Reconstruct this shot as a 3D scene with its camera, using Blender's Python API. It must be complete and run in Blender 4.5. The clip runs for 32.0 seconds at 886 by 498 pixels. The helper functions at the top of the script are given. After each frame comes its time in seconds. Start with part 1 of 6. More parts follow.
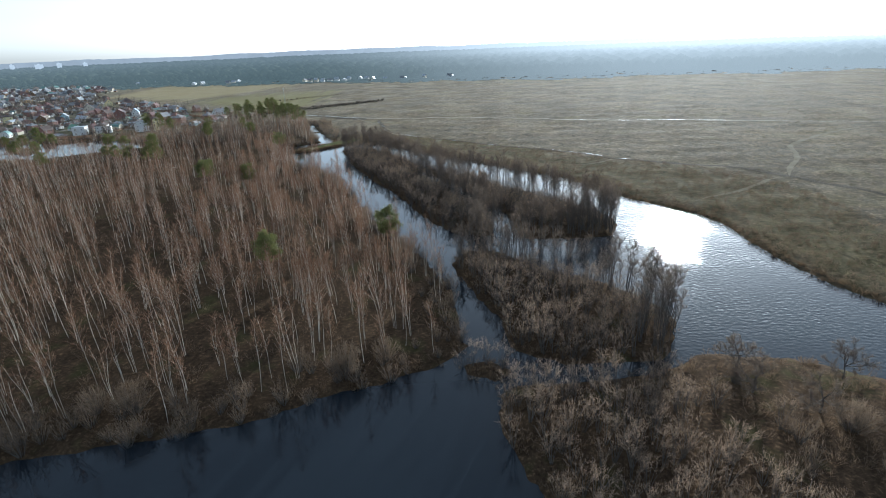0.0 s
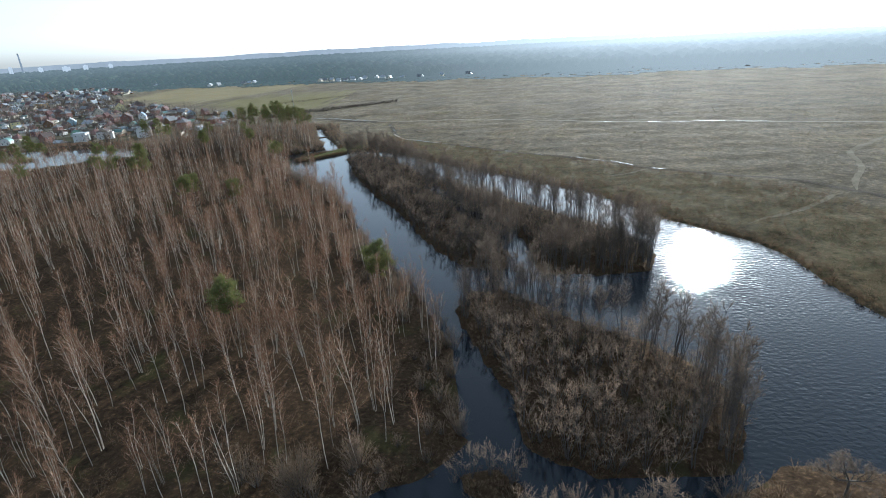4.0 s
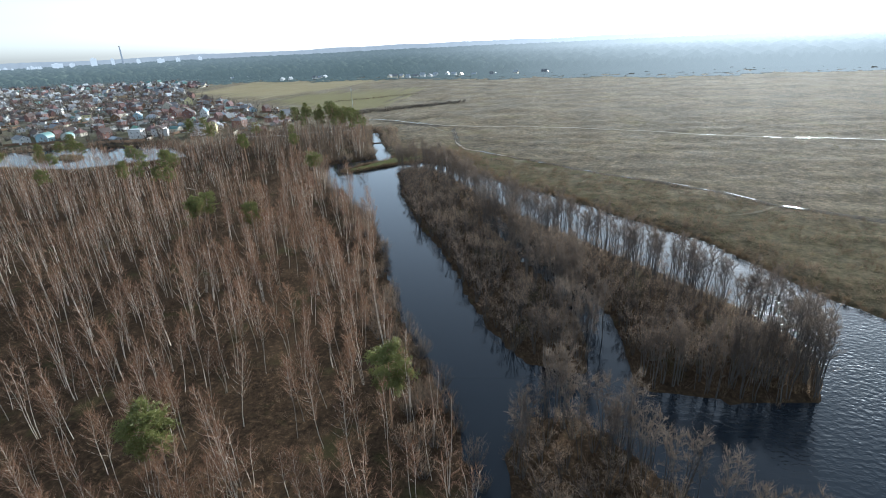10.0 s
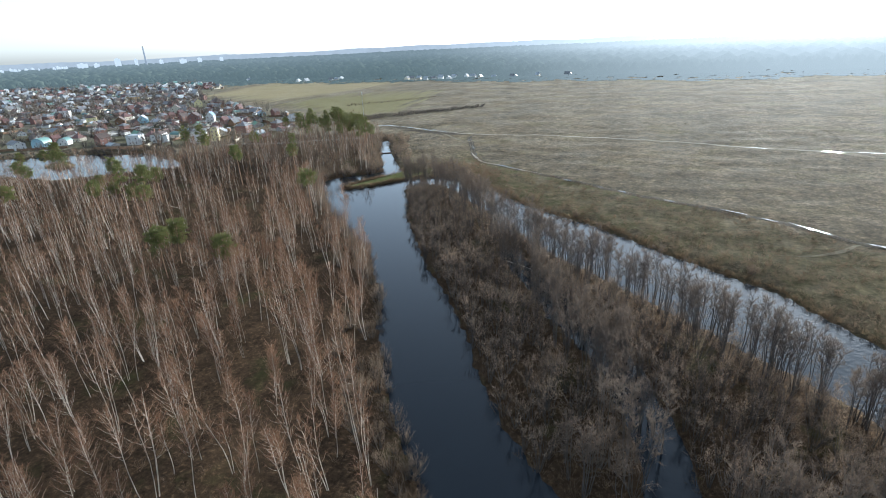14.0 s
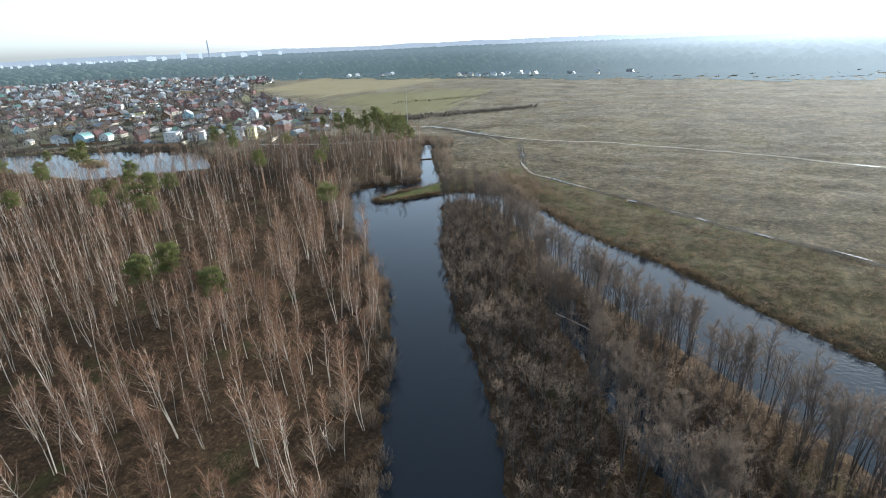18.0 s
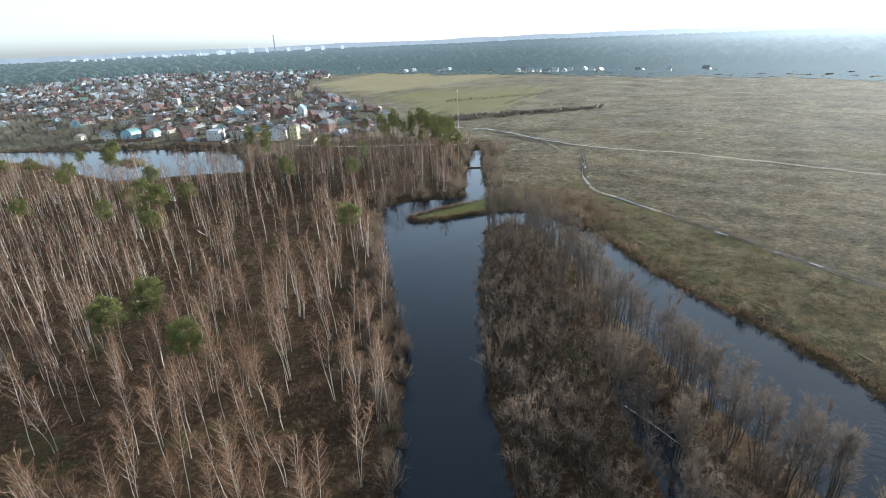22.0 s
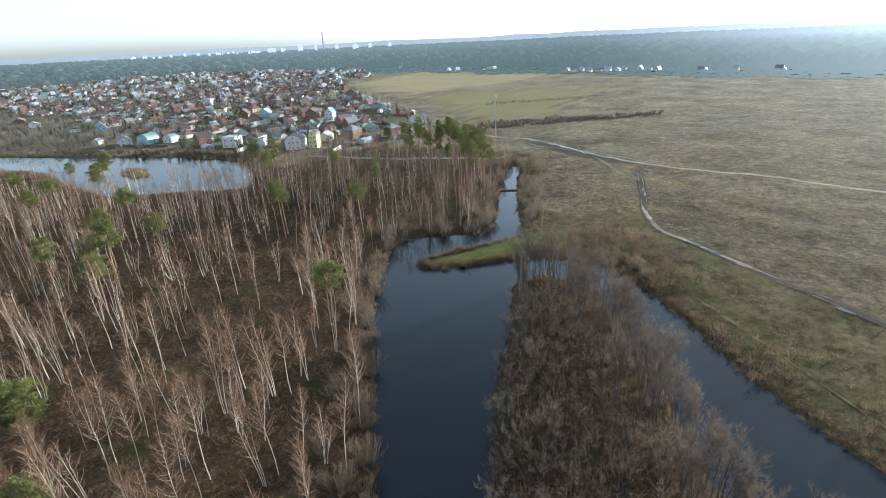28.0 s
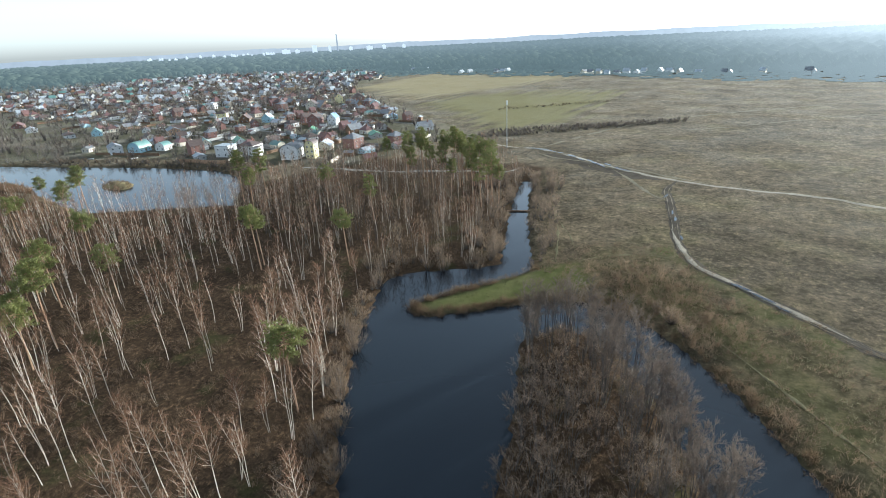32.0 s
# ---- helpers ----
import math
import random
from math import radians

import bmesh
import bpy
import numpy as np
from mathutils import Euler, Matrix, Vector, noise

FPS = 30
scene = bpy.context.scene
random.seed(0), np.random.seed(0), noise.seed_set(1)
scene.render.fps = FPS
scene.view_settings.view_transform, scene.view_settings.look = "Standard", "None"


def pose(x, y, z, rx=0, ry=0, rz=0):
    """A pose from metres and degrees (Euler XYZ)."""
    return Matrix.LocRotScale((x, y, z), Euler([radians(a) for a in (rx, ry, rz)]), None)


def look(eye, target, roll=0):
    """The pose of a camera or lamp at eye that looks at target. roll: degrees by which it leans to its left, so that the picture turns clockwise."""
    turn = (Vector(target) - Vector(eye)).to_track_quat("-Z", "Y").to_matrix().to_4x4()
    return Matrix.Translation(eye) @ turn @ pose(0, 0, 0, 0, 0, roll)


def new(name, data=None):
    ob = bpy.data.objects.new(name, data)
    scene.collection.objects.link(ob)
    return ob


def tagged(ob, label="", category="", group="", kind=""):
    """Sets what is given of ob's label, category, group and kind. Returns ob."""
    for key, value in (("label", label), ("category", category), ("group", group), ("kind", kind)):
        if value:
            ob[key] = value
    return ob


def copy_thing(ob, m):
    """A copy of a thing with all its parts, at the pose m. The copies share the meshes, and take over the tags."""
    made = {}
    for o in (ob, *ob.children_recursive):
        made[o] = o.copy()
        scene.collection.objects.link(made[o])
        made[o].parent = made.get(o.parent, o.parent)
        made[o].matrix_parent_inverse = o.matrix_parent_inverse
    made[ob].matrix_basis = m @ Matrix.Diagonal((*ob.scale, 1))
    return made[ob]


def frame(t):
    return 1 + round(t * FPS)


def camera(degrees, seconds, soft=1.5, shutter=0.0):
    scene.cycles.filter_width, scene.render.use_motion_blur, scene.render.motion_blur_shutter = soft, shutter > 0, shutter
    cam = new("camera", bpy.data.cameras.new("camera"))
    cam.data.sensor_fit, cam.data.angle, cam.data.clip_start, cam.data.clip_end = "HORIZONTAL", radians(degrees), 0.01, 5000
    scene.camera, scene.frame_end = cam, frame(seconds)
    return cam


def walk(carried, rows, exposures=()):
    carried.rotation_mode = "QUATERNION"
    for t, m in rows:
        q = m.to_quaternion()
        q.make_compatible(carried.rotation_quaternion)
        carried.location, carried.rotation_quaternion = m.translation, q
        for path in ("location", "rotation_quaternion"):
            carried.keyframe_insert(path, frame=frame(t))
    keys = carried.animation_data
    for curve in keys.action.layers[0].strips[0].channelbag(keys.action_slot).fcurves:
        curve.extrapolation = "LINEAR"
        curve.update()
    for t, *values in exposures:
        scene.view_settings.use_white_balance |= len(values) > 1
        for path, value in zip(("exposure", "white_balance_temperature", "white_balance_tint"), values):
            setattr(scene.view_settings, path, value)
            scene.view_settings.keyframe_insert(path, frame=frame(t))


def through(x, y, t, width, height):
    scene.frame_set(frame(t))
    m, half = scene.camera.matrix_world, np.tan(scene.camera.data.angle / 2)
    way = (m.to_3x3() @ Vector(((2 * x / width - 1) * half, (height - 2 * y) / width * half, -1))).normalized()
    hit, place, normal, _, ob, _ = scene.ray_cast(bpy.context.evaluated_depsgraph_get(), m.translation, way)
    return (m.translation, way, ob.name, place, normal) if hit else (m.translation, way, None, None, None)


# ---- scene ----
PATH = [
    (0, (0.543, -0.256, 62.033), (0.547, 1.603, 61.295), -2.27),
    (0.5, (1.425, 3.420, 62.058), (1.416, 5.278, 61.318), -2.37),
    (1, (2.214, 7.091, 62.073), (2.192, 8.948, 61.332), -2.58),
    (1.5, (2.927, 10.769, 62.092), (2.897, 12.625, 61.347), -2.58),
    (2, (3.539, 14.440, 62.104), (3.505, 16.294, 61.355), -2.69),
    (2.5, (4.260, 18.060, 62.102), (4.219, 19.915, 61.355), -2.79),
    (3, (4.751, 21.705, 62.109), (4.697, 23.560, 61.362), -2.91),
    (3.5, (5.318, 25.577, 62.114), (5.254, 27.432, 61.369), -3.02),
    (5.5, (6.777, 40.796, 62.194), (6.659, 42.650, 61.452), -3.18),
    (6, (7.004, 44.798, 62.226), (6.876, 46.651, 61.485), -3.09),
    (6.5, (7.106, 48.864, 62.238), (6.959, 50.716, 61.496), -3.01),
    (7, (7.256, 52.930, 62.244), (7.076, 54.779, 61.502), -2.96),
    (7.5, (7.393, 56.942, 62.246), (7.195, 58.788, 61.503), -2.89),
    (8, (7.305, 61.116, 62.248), (7.085, 62.959, 61.505), -2.84),
    (8.5, (7.120, 65.362, 62.271), (6.863, 67.201, 61.528), -2.90),
    (9, (6.947, 69.688, 62.306), (6.666, 71.524, 61.564), -2.86),
    (9.5, (6.688, 73.827, 62.314), (6.382, 75.657, 61.568), -2.81),
    (10, (6.430, 78.142, 62.297), (6.105, 79.969, 61.550), -2.75),
    (10.5, (6.152, 82.448, 62.285), (5.816, 84.271, 61.534), -2.89),
    (11, (5.918, 86.495, 62.266), (5.565, 88.316, 61.518), -2.93),
    (11.5, (5.712, 90.497, 62.246), (5.342, 92.316, 61.501), -2.86),
    (12, (5.464, 94.324, 62.250), (5.085, 96.141, 61.505), -2.87),
    (12.5, (5.182, 98.366, 62.244), (4.798, 100.183, 61.502), -2.78),
    (13, (4.783, 102.503, 62.256), (4.402, 104.321, 61.514), -2.68),
    (13.5, (4.257, 106.563, 62.252), (3.878, 108.382, 61.510), -2.67),
    (14, (3.749, 110.627, 62.261), (3.357, 112.443, 61.520), -2.68),
    (14.5, (3.480, 114.853, 62.243), (3.073, 116.665, 61.501), -2.60),
    (16.5, (2.035, 130.938, 62.220), (1.548, 132.730, 61.478), -2.74),
    (17, (1.548, 135.001, 62.210), (1.039, 136.787, 61.467), -2.77),
    (17.5, (1.082, 138.911, 62.204), (0.541, 140.687, 61.459), -2.70),
    (18, (0.316, 143.017, 62.201), (-0.253, 144.782, 61.452), -2.50),
    (18.5, (-0.454, 146.932, 62.210), (-1.098, 148.669, 61.455), -2.45),
    (19, (-1.287, 150.992, 62.212), (-1.960, 152.718, 61.457), -2.45),
    (19.5, (-2.023, 155.070, 62.195), (-2.719, 156.785, 61.438), -2.46),
    (20, (-2.847, 159.107, 62.184), (-3.558, 160.815, 61.425), -2.47),
    (20.5, (-3.790, 163.231, 62.169), (-4.515, 164.933, 61.410), -2.46),
    (21, (-4.602, 167.100, 62.164), (-5.335, 168.798, 61.402), -2.55),
    (21.5, (-5.273, 171.133, 62.160), (-6.014, 172.827, 61.398), -2.54),
    (22, (-5.818, 174.679, 62.158), (-6.578, 176.367, 61.399), -2.53),
    (22.5, (-6.613, 178.234, 62.175), (-7.408, 179.904, 61.416), -2.54),
    (23, (-7.502, 181.915, 62.202), (-8.315, 183.578, 61.443), -2.63),
    (23.5, (-8.416, 185.537, 62.258), (-9.237, 187.196, 61.500), -2.62),
    (24, (-9.345, 189.142, 62.302), (-10.176, 190.794, 61.541), -2.71),
    (24.5, (-10.319, 192.701, 62.337), (-11.164, 194.347, 61.576), -2.60),
    (25, (-10.973, 196.323, 62.353), (-11.838, 197.958, 61.592), -2.71),
    (25.5, (-12.056, 199.892, 62.349), (-12.927, 201.524, 61.588), -2.70),
    (27.5, (-15.746, 213.425, 62.301), (-16.647, 215.040, 61.540), -2.76),
    (28, (-16.588, 216.852, 62.281), (-17.495, 218.464, 61.520), -2.78),
    (28.5, (-17.528, 220.302, 62.290), (-18.442, 221.910, 61.528), -2.79),
    (29, (-18.724, 223.553, 62.300), (-19.650, 225.154, 61.539), -2.80),
    (29.5, (-19.730, 226.861, 62.309), (-20.664, 228.458, 61.548), -2.83),
    (30, (-20.652, 229.928, 62.318), (-21.592, 231.522, 61.558), -2.85),
    (30.5, (-21.875, 232.827, 62.322), (-22.819, 234.418, 61.563), -2.87),
    (31, (-22.975, 235.764, 62.321), (-23.924, 237.352, 61.563), -2.89),
    (31.5, (-23.980, 238.823, 62.319), (-24.931, 240.411, 61.562), -2.91),
    (32, (-25.079, 241.967, 62.313), (-26.032, 243.555, 61.558), -2.94),
]
cam = camera(81.15, 32.0, 1.0)
walk(cam, [(t, look(eye, aim, roll)) for t, eye, aim, roll in PATH], [(0, 1.06, 5120, 3), (6, 1.16, 5150, 3), (13, 1.4, 5200, 4), (22, 1.52, 5270, 3), (32, 1.56, 5270, 2)])

# ---------------------------------------------------------------- light
SUN_AZ, SUN_EL = 25.5, 10.5          # degrees right of +y, degrees above the horizon

world = bpy.data.worlds.new("world")
scene.world = world
world.use_nodes = True
wn = world.node_tree
sky = wn.nodes.new("ShaderNodeTexSky")
sky.sky_type = "NISHITA"
sky.sun_disc = False
sky.sun_elevation, sky.sun_rotation = radians(SUN_EL), radians(SUN_AZ)
sky.altitude, sky.air_density, sky.dust_density, sky.ozone_density = 150, 1.0, 1.2, 1.0
bg = wn.nodes["Background"]
bg.inputs["Strength"].default_value = 0.125
mild = wn.nodes.new("ShaderNodeHueSaturation")          # thin high haze pales the sky
mild.inputs["Saturation"].default_value = 0.34
wn.links.new(sky.outputs["Color"], mild.inputs["Color"])
wn.links.new(mild.outputs["Color"], bg.inputs["Color"])

lamp = bpy.data.lights.new("sun", "SUN")
lamp.energy, lamp.angle, lamp.color = 4.4, radians(0.8), (1.0, 0.88, 0.72)
sun = new("sun", lamp)
a, e = radians(SUN_AZ), radians(SUN_EL)
sun.matrix_world = look((0, 0, 200), (-math.sin(a) * math.cos(e), -math.cos(a) * math.cos(e), 200 - math.sin(e)))

# ---------------------------------------------------------------- materials
def material(name):
    m = bpy.data.materials.new(name)
    m.use_nodes = True
    return m, m.node_tree, m.node_tree.nodes["Principled BSDF"]


def node(tree, kind, **values):
    n = tree.nodes.new(kind)
    for key, value in values.items():
        n.inputs[key.replace("_", " ")].default_value = value
    return n


def noise_at(tree, scale, detail=4.0, rough=0.6, squash=(1, 1, 1)):
    geo = tree.nodes.new("ShaderNodeNewGeometry")
    mp = tree.nodes.new("ShaderNodeMapping")
    mp.inputs["Scale"].default_value = squash
    tree.links.new(geo.outputs["Position"], mp.inputs["Vector"])
    n = node(tree, "ShaderNodeTexNoise", Scale=scale, Detail=detail, Roughness=rough)
    tree.links.new(mp.outputs["Vector"], n.inputs["Vector"])
    return n.outputs["Fac"]


def ramp(tree, fac, stops):
    r = tree.nodes.new("ShaderNodeValToRGB")
    el = r.color_ramp.elements
    while len(el) < len(stops):
        el.new(0.5)
    for k, (p, c) in enumerate(stops):
        el[k].position, el[k].color = p, (*c, 1)
    tree.links.new(fac, r.inputs["Fac"])
    return r.outputs["Color"]


def blend(tree, fac, one, two, mode="MIX"):
    n = tree.nodes.new("ShaderNodeMix")
    n.data_type, n.blend_type = "RGBA", mode
    for key, value in ((0, fac), (6, one), (7, two)):
        if isinstance(value, (int, float)):
            n.inputs[key].default_value = value
        elif isinstance(value, tuple):
            n.inputs[key].default_value = (*value, 1)
        else:
            tree.links.new(value, n.inputs[key])
    return n.outputs[2]


def bump(tree, bsdf, height, strength, distance):
    b = node(tree, "ShaderNodeBump", Strength=strength, Distance=distance)
    tree.links.new(height, b.inputs["Height"])
    tree.links.new(b.outputs["Normal"], bsdf.inputs["Normal"])
    return b


def plain(name, dark, light, scale, roughness=0.85, fine=None, metal=0.0, relief=0.0, specular=0.3, per_object=0.0, through=0.0, sheen=0.0):
    """A surface whose colour wanders between two tones at two scales."""
    m, t, b = material(name)
    c = ramp(t, noise_at(t, scale), [(0.3, dark), (0.7, light)])
    f = noise_at(t, fine or scale * 9, 3.0)
    c = blend(t, 0.35, c, ramp(t, f, [(0.3, tuple(v * 0.55 for v in dark)), (0.75, tuple(min(v * 1.35, 0.95) for v in light))]))
    if per_object:
        info = t.nodes.new("ShaderNodeObjectInfo")
        c = blend(t, per_object, c, ramp(t, info.outputs["Random"], [(0.0, tuple(v * 0.6 for v in dark)), (1.0, tuple(min(v * 1.3, 0.95) for v in light))]))
    t.links.new(c, b.inputs["Base Color"])
    b.inputs["Roughness"].default_value, b.inputs["Metallic"].default_value = roughness, metal
    b.inputs["Specular IOR Level"].default_value = specular
    b.inputs["Sheen Weight"].default_value, b.inputs["Sheen Roughness"].default_value = sheen, 0.3
    if relief:
        bump(t, b, f, 0.6, relief)
    if through:
        lit_through(m, t, b, c, through)
    return m


def lit_through(m, t, b, colour, share):
    """Light that falls on thin shoots, blades or needles from behind shows in front."""
    thin = t.nodes.new("ShaderNodeBsdfTranslucent")
    t.links.new(colour, thin.inputs["Color"])
    mix = t.nodes.new("ShaderNodeMixShader")
    mix.inputs["Fac"].default_value = share
    t.links.new(b.outputs["BSDF"], mix.inputs[1])
    t.links.new(thin.outputs["BSDF"], mix.inputs[2])
    t.links.new(mix.outputs["Shader"], t.nodes["Material Output"].inputs["Surface"])


def birch_bark():
    m, t, b = material("birch_bark")
    marks = noise_at(t, 2.2, 4.0, 0.7, (0.6, 0.6, 3.2))
    c = ramp(t, marks, [(0.36, (0.05, 0.042, 0.036)), (0.46, (0.7, 0.62, 0.5)), (0.85, (0.86, 0.79, 0.67))])
    old = noise_at(t, 0.11, 2.0)
    c = blend(t, 0.55, c, ramp(t, old, [(0.38, (0.15, 0.112, 0.085)), (0.6, (0.64, 0.57, 0.47))]))
    t.links.new(c, b.inputs["Base Color"])
    b.inputs["Roughness"].default_value = 0.7
    return m


def twig(name, dark, light, share=0.4):
    """Thin shoots: matt, and a little light comes through the mass of them."""
    m, t, b = material(name)
    c = ramp(t, noise_at(t, 0.09, 3.0), [(0.32, dark), (0.68, light)])
    c = blend(t, 0.3, c, ramp(t, noise_at(t, 1.7, 2.0), [(0.3, tuple(v * 0.6 for v in dark)), (0.7, tuple(v * 1.25 for v in light))]))
    t.links.new(c, b.inputs["Base Color"])
    b.inputs["Roughness"].default_value = 0.75
    b.inputs["Specular IOR Level"].default_value = 0.25
    lit_through(m, t, b, c, share)
    return m


def ground_material():
    m, t, b = material("ground")

    def cover(name):
        n = t.nodes.new("ShaderNodeAttribute")
        n.attribute_name = name
        return n.outputs["Fac"]
    big, mid, small = noise_at(t, 0.014, 5.0, 0.62), noise_at(t, 0.16, 4.0, 0.65), noise_at(t, 1.3, 5.0, 0.72)
    clump = noise_at(t, 0.75, 5.0, 0.75)
    spots, scrub = noise_at(t, 0.085, 3.0, 0.55), noise_at(t, 0.030, 4.0, 0.6)
    heath = ramp(t, big, [(0.36, (0.056, 0.046, 0.029)), (0.5, (0.078, 0.064, 0.040)), (0.64, (0.10, 0.081, 0.048))])
    heath = blend(t, ramp(t, scrub, [(0.38, (0.6, 0.6, 0.6)), (0.52, (0, 0, 0))]), heath, (0.042, 0.036, 0.024))
    heath = blend(t, ramp(t, scrub, [(0.54, (0, 0, 0)), (0.66, (0.5, 0.5, 0.5))]), heath, (0.094, 0.086, 0.04))
    heath = blend(t, ramp(t, spots, [(0.57, (0, 0, 0)), (0.69, (0.4, 0.4, 0.4))]), heath, (0.14, 0.118, 0.068))
    heath = blend(t, ramp(t, clump, [(0.36, (0.7, 0.7, 0.7)), (0.52, (0, 0, 0))]), heath, (0.032, 0.031, 0.016))
    heath = blend(t, ramp(t, clump, [(0.54, (0, 0, 0)), (0.68, (0.6, 0.6, 0.6))]), heath, (0.17, 0.145, 0.08))
    heath = blend(t, ramp(t, small, [(0.57, (0, 0, 0)), (0.72, (0.5, 0.5, 0.5))]), heath, (0.19, 0.155, 0.09))
    litter = ramp(t, mid, [(0.32, (0.026, 0.018, 0.011)), (0.52, (0.062, 0.04, 0.023)), (0.72, (0.115, 0.073, 0.039))])
    litter = blend(t, 0.72, litter, ramp(t, small, [(0.32, (0.013, 0.01, 0.008)), (0.55, (0.06, 0.04, 0.024)), (0.72, (0.21, 0.135, 0.072))]))
    moss = ramp(t, noise_at(t, 0.07, 4.0, 0.7), [(0.56, (0, 0, 0)), (0.68, (0.7, 0.7, 0.7))])
    litter = blend(t, moss, litter, blend(t, small, (0.03, 0.032, 0.012), (0.068, 0.066, 0.026)))
    green = blend(t, clump, blend(t, small, (0.022, 0.03, 0.008), (0.085, 0.098, 0.026)), blend(t, small, (0.055, 0.064, 0.018), (0.16, 0.17, 0.05)))
    green = blend(t, 0.4, green, ramp(t, mid, [(0.35, (0.075, 0.075, 0.025)), (0.65, (0.17, 0.145, 0.07))]))
    straw = blend(t, small, (0.19, 0.155, 0.075), (0.34, 0.28, 0.15))
    soil = blend(t, small, (0.045, 0.042, 0.03), (0.115, 0.105, 0.08))
    rough = blend(t, clump, blend(t, small, (0.012, 0.013, 0.005), (0.05, 0.045, 0.02)), blend(t, small, (0.036, 0.036, 0.014), (0.1, 0.09, 0.041)))
    rough = blend(t, ramp(t, mid, [(0.42, (0, 0, 0)), (0.55, (0.85, 0.85, 0.85))]), rough, blend(t, small, (0.032, 0.027, 0.014), (0.10, 0.086, 0.045)))
    heath = blend(t, cover("rough"), heath, rough)
    heath = blend(t, 1.0, heath, (1.45, 1.35, 1.3), "MULTIPLY")
    mottle = noise_at(t, 0.28, 9.0, 0.8)
    heath = blend(t, 1.0, heath, ramp(t, mottle, [(0.37, (0.5, 0.51, 0.51)), (0.5, (0.9, 0.9, 0.92)), (0.63, (1.42, 1.36, 1.4))]), "MULTIPLY")
    c = blend(t, cover("litter"), heath, litter)
    c = blend(t, cover("green"), c, green)
    c = blend(t, cover("straw"), c, straw)
    c = blend(t, cover("soil"), c, soil)
    t.links.new(c, b.inputs["Base Color"])
    b.inputs["Roughness"].default_value = 1.0
    b.inputs["Specular IOR Level"].default_value = 0.02
    b.inputs["Sheen Roughness"].default_value = 0.24          # dry grass glows when one looks along it
    b.inputs["Sheen Tint"].default_value = (0.95, 0.91, 0.82, 1)
    dry = ramp(t, cover("litter"), [(0.0, (1, 1, 1)), (0.8, (0, 0, 0))])
    dry = blend(t, 1.0, dry, ramp(t, noise_at(t, 0.035, 6.0, 0.72), [(0.40, (0.012, 0.012, 0.012)), (0.60, (0.105, 0.105, 0.105))]), "MULTIPLY")
    dry = blend(t, 0.75, dry, ramp(t, clump, [(0.38, (0.35, 0.35, 0.35)), (0.6, (1.3, 1.3, 1.3))]), "MULTIPLY")
    for name in ("rough", "green", "straw"):
        dry = blend(t, cover(name), dry, blend(t, 1.0, dry, (0.4, 0.4, 0.4), "MULTIPLY"))
    t.links.new(dry, b.inputs["Sheen Weight"])
    bump(t, b, small, 0.6, 0.25)
    return m


def water_material():
    m, t, b = material("water")
    b.inputs["Base Color"].default_value = (0.01, 0.014, 0.019, 1)
    b.inputs["IOR"].default_value = 1.333
    gusts = ramp(t, noise_at(t, 0.045, 3.0, 0.6, (0.8, 1, 1)), [(0.36, (0.45, 0.45, 0.45)), (0.58, (1, 1, 1))])
    geo = t.nodes.new("ShaderNodeNewGeometry")
    xyz = t.nodes.new("ShaderNodeSeparateXYZ")
    t.links.new(geo.outputs["Position"], xyz.inputs["Vector"])
    reach = node(t, "ShaderNodeMapRange")                    # the open eastern arm lies in the wind
    reach.inputs["From Min"].default_value, reach.inputs["From Max"].default_value = 5, 60
    reach.inputs["To Min"].default_value, reach.inputs["To Max"].default_value = 0.02, 1.0
    t.links.new(xyz.outputs["X"], reach.inputs["Value"])
    far = t.nodes.new("ShaderNodeVectorMath")                # a gust ruffles the water off the island's tip
    far.operation = "DISTANCE"
    far.inputs[1].default_value = (68, 172, 0)
    t.links.new(geo.outputs["Position"], far.inputs[0])
    ruffled = node(t, "ShaderNodeMapRange")
    ruffled.inputs["From Min"].default_value, ruffled.inputs["From Max"].default_value = 8, 42
    ruffled.inputs["To Min"].default_value, ruffled.inputs["To Max"].default_value = 1.0, 0.5
    t.links.new(far.outputs["Value"], ruffled.inputs["Value"])
    gusty = t.nodes.new("ShaderNodeMath")
    gusty.operation = "MULTIPLY"
    t.links.new(gusts, gusty.inputs[0])
    t.links.new(ruffled.outputs["Result"], gusty.inputs[1])
    mul = t.nodes.new("ShaderNodeMath")
    mul.operation = "MULTIPLY"
    t.links.new(gusty.outputs["Value"], mul.inputs[0])
    t.links.new(reach.outputs["Result"], mul.inputs[1])
    wind = mul.outputs["Value"]
    t.links.new(ramp(t, wind, [(0.0, (0.02, 0.02, 0.02)), (1.0, (0.1, 0.1, 0.1))]), b.inputs["Roughness"])
    one = noise_at(t, 0.85, 1.0, 0.4, (1, 1.35, 1))
    b1 = node(t, "ShaderNodeBump", Distance=0.15)
    t.links.new(wind, b1.inputs["Strength"])
    t.links.new(one, b1.inputs["Height"])
    two = noise_at(t, 3.3, 0.0, 0.5, (1, 1.3, 1))
    b2 = node(t, "ShaderNodeBump", Distance=0.03)
    t.links.new(wind, b2.inputs["Strength"])
    t.links.new(two, b2.inputs["Height"])
    t.links.new(b1.outputs["Normal"], b2.inputs["Normal"])
    t.links.new(b2.outputs["Normal"], b.inputs["Normal"])
    return m


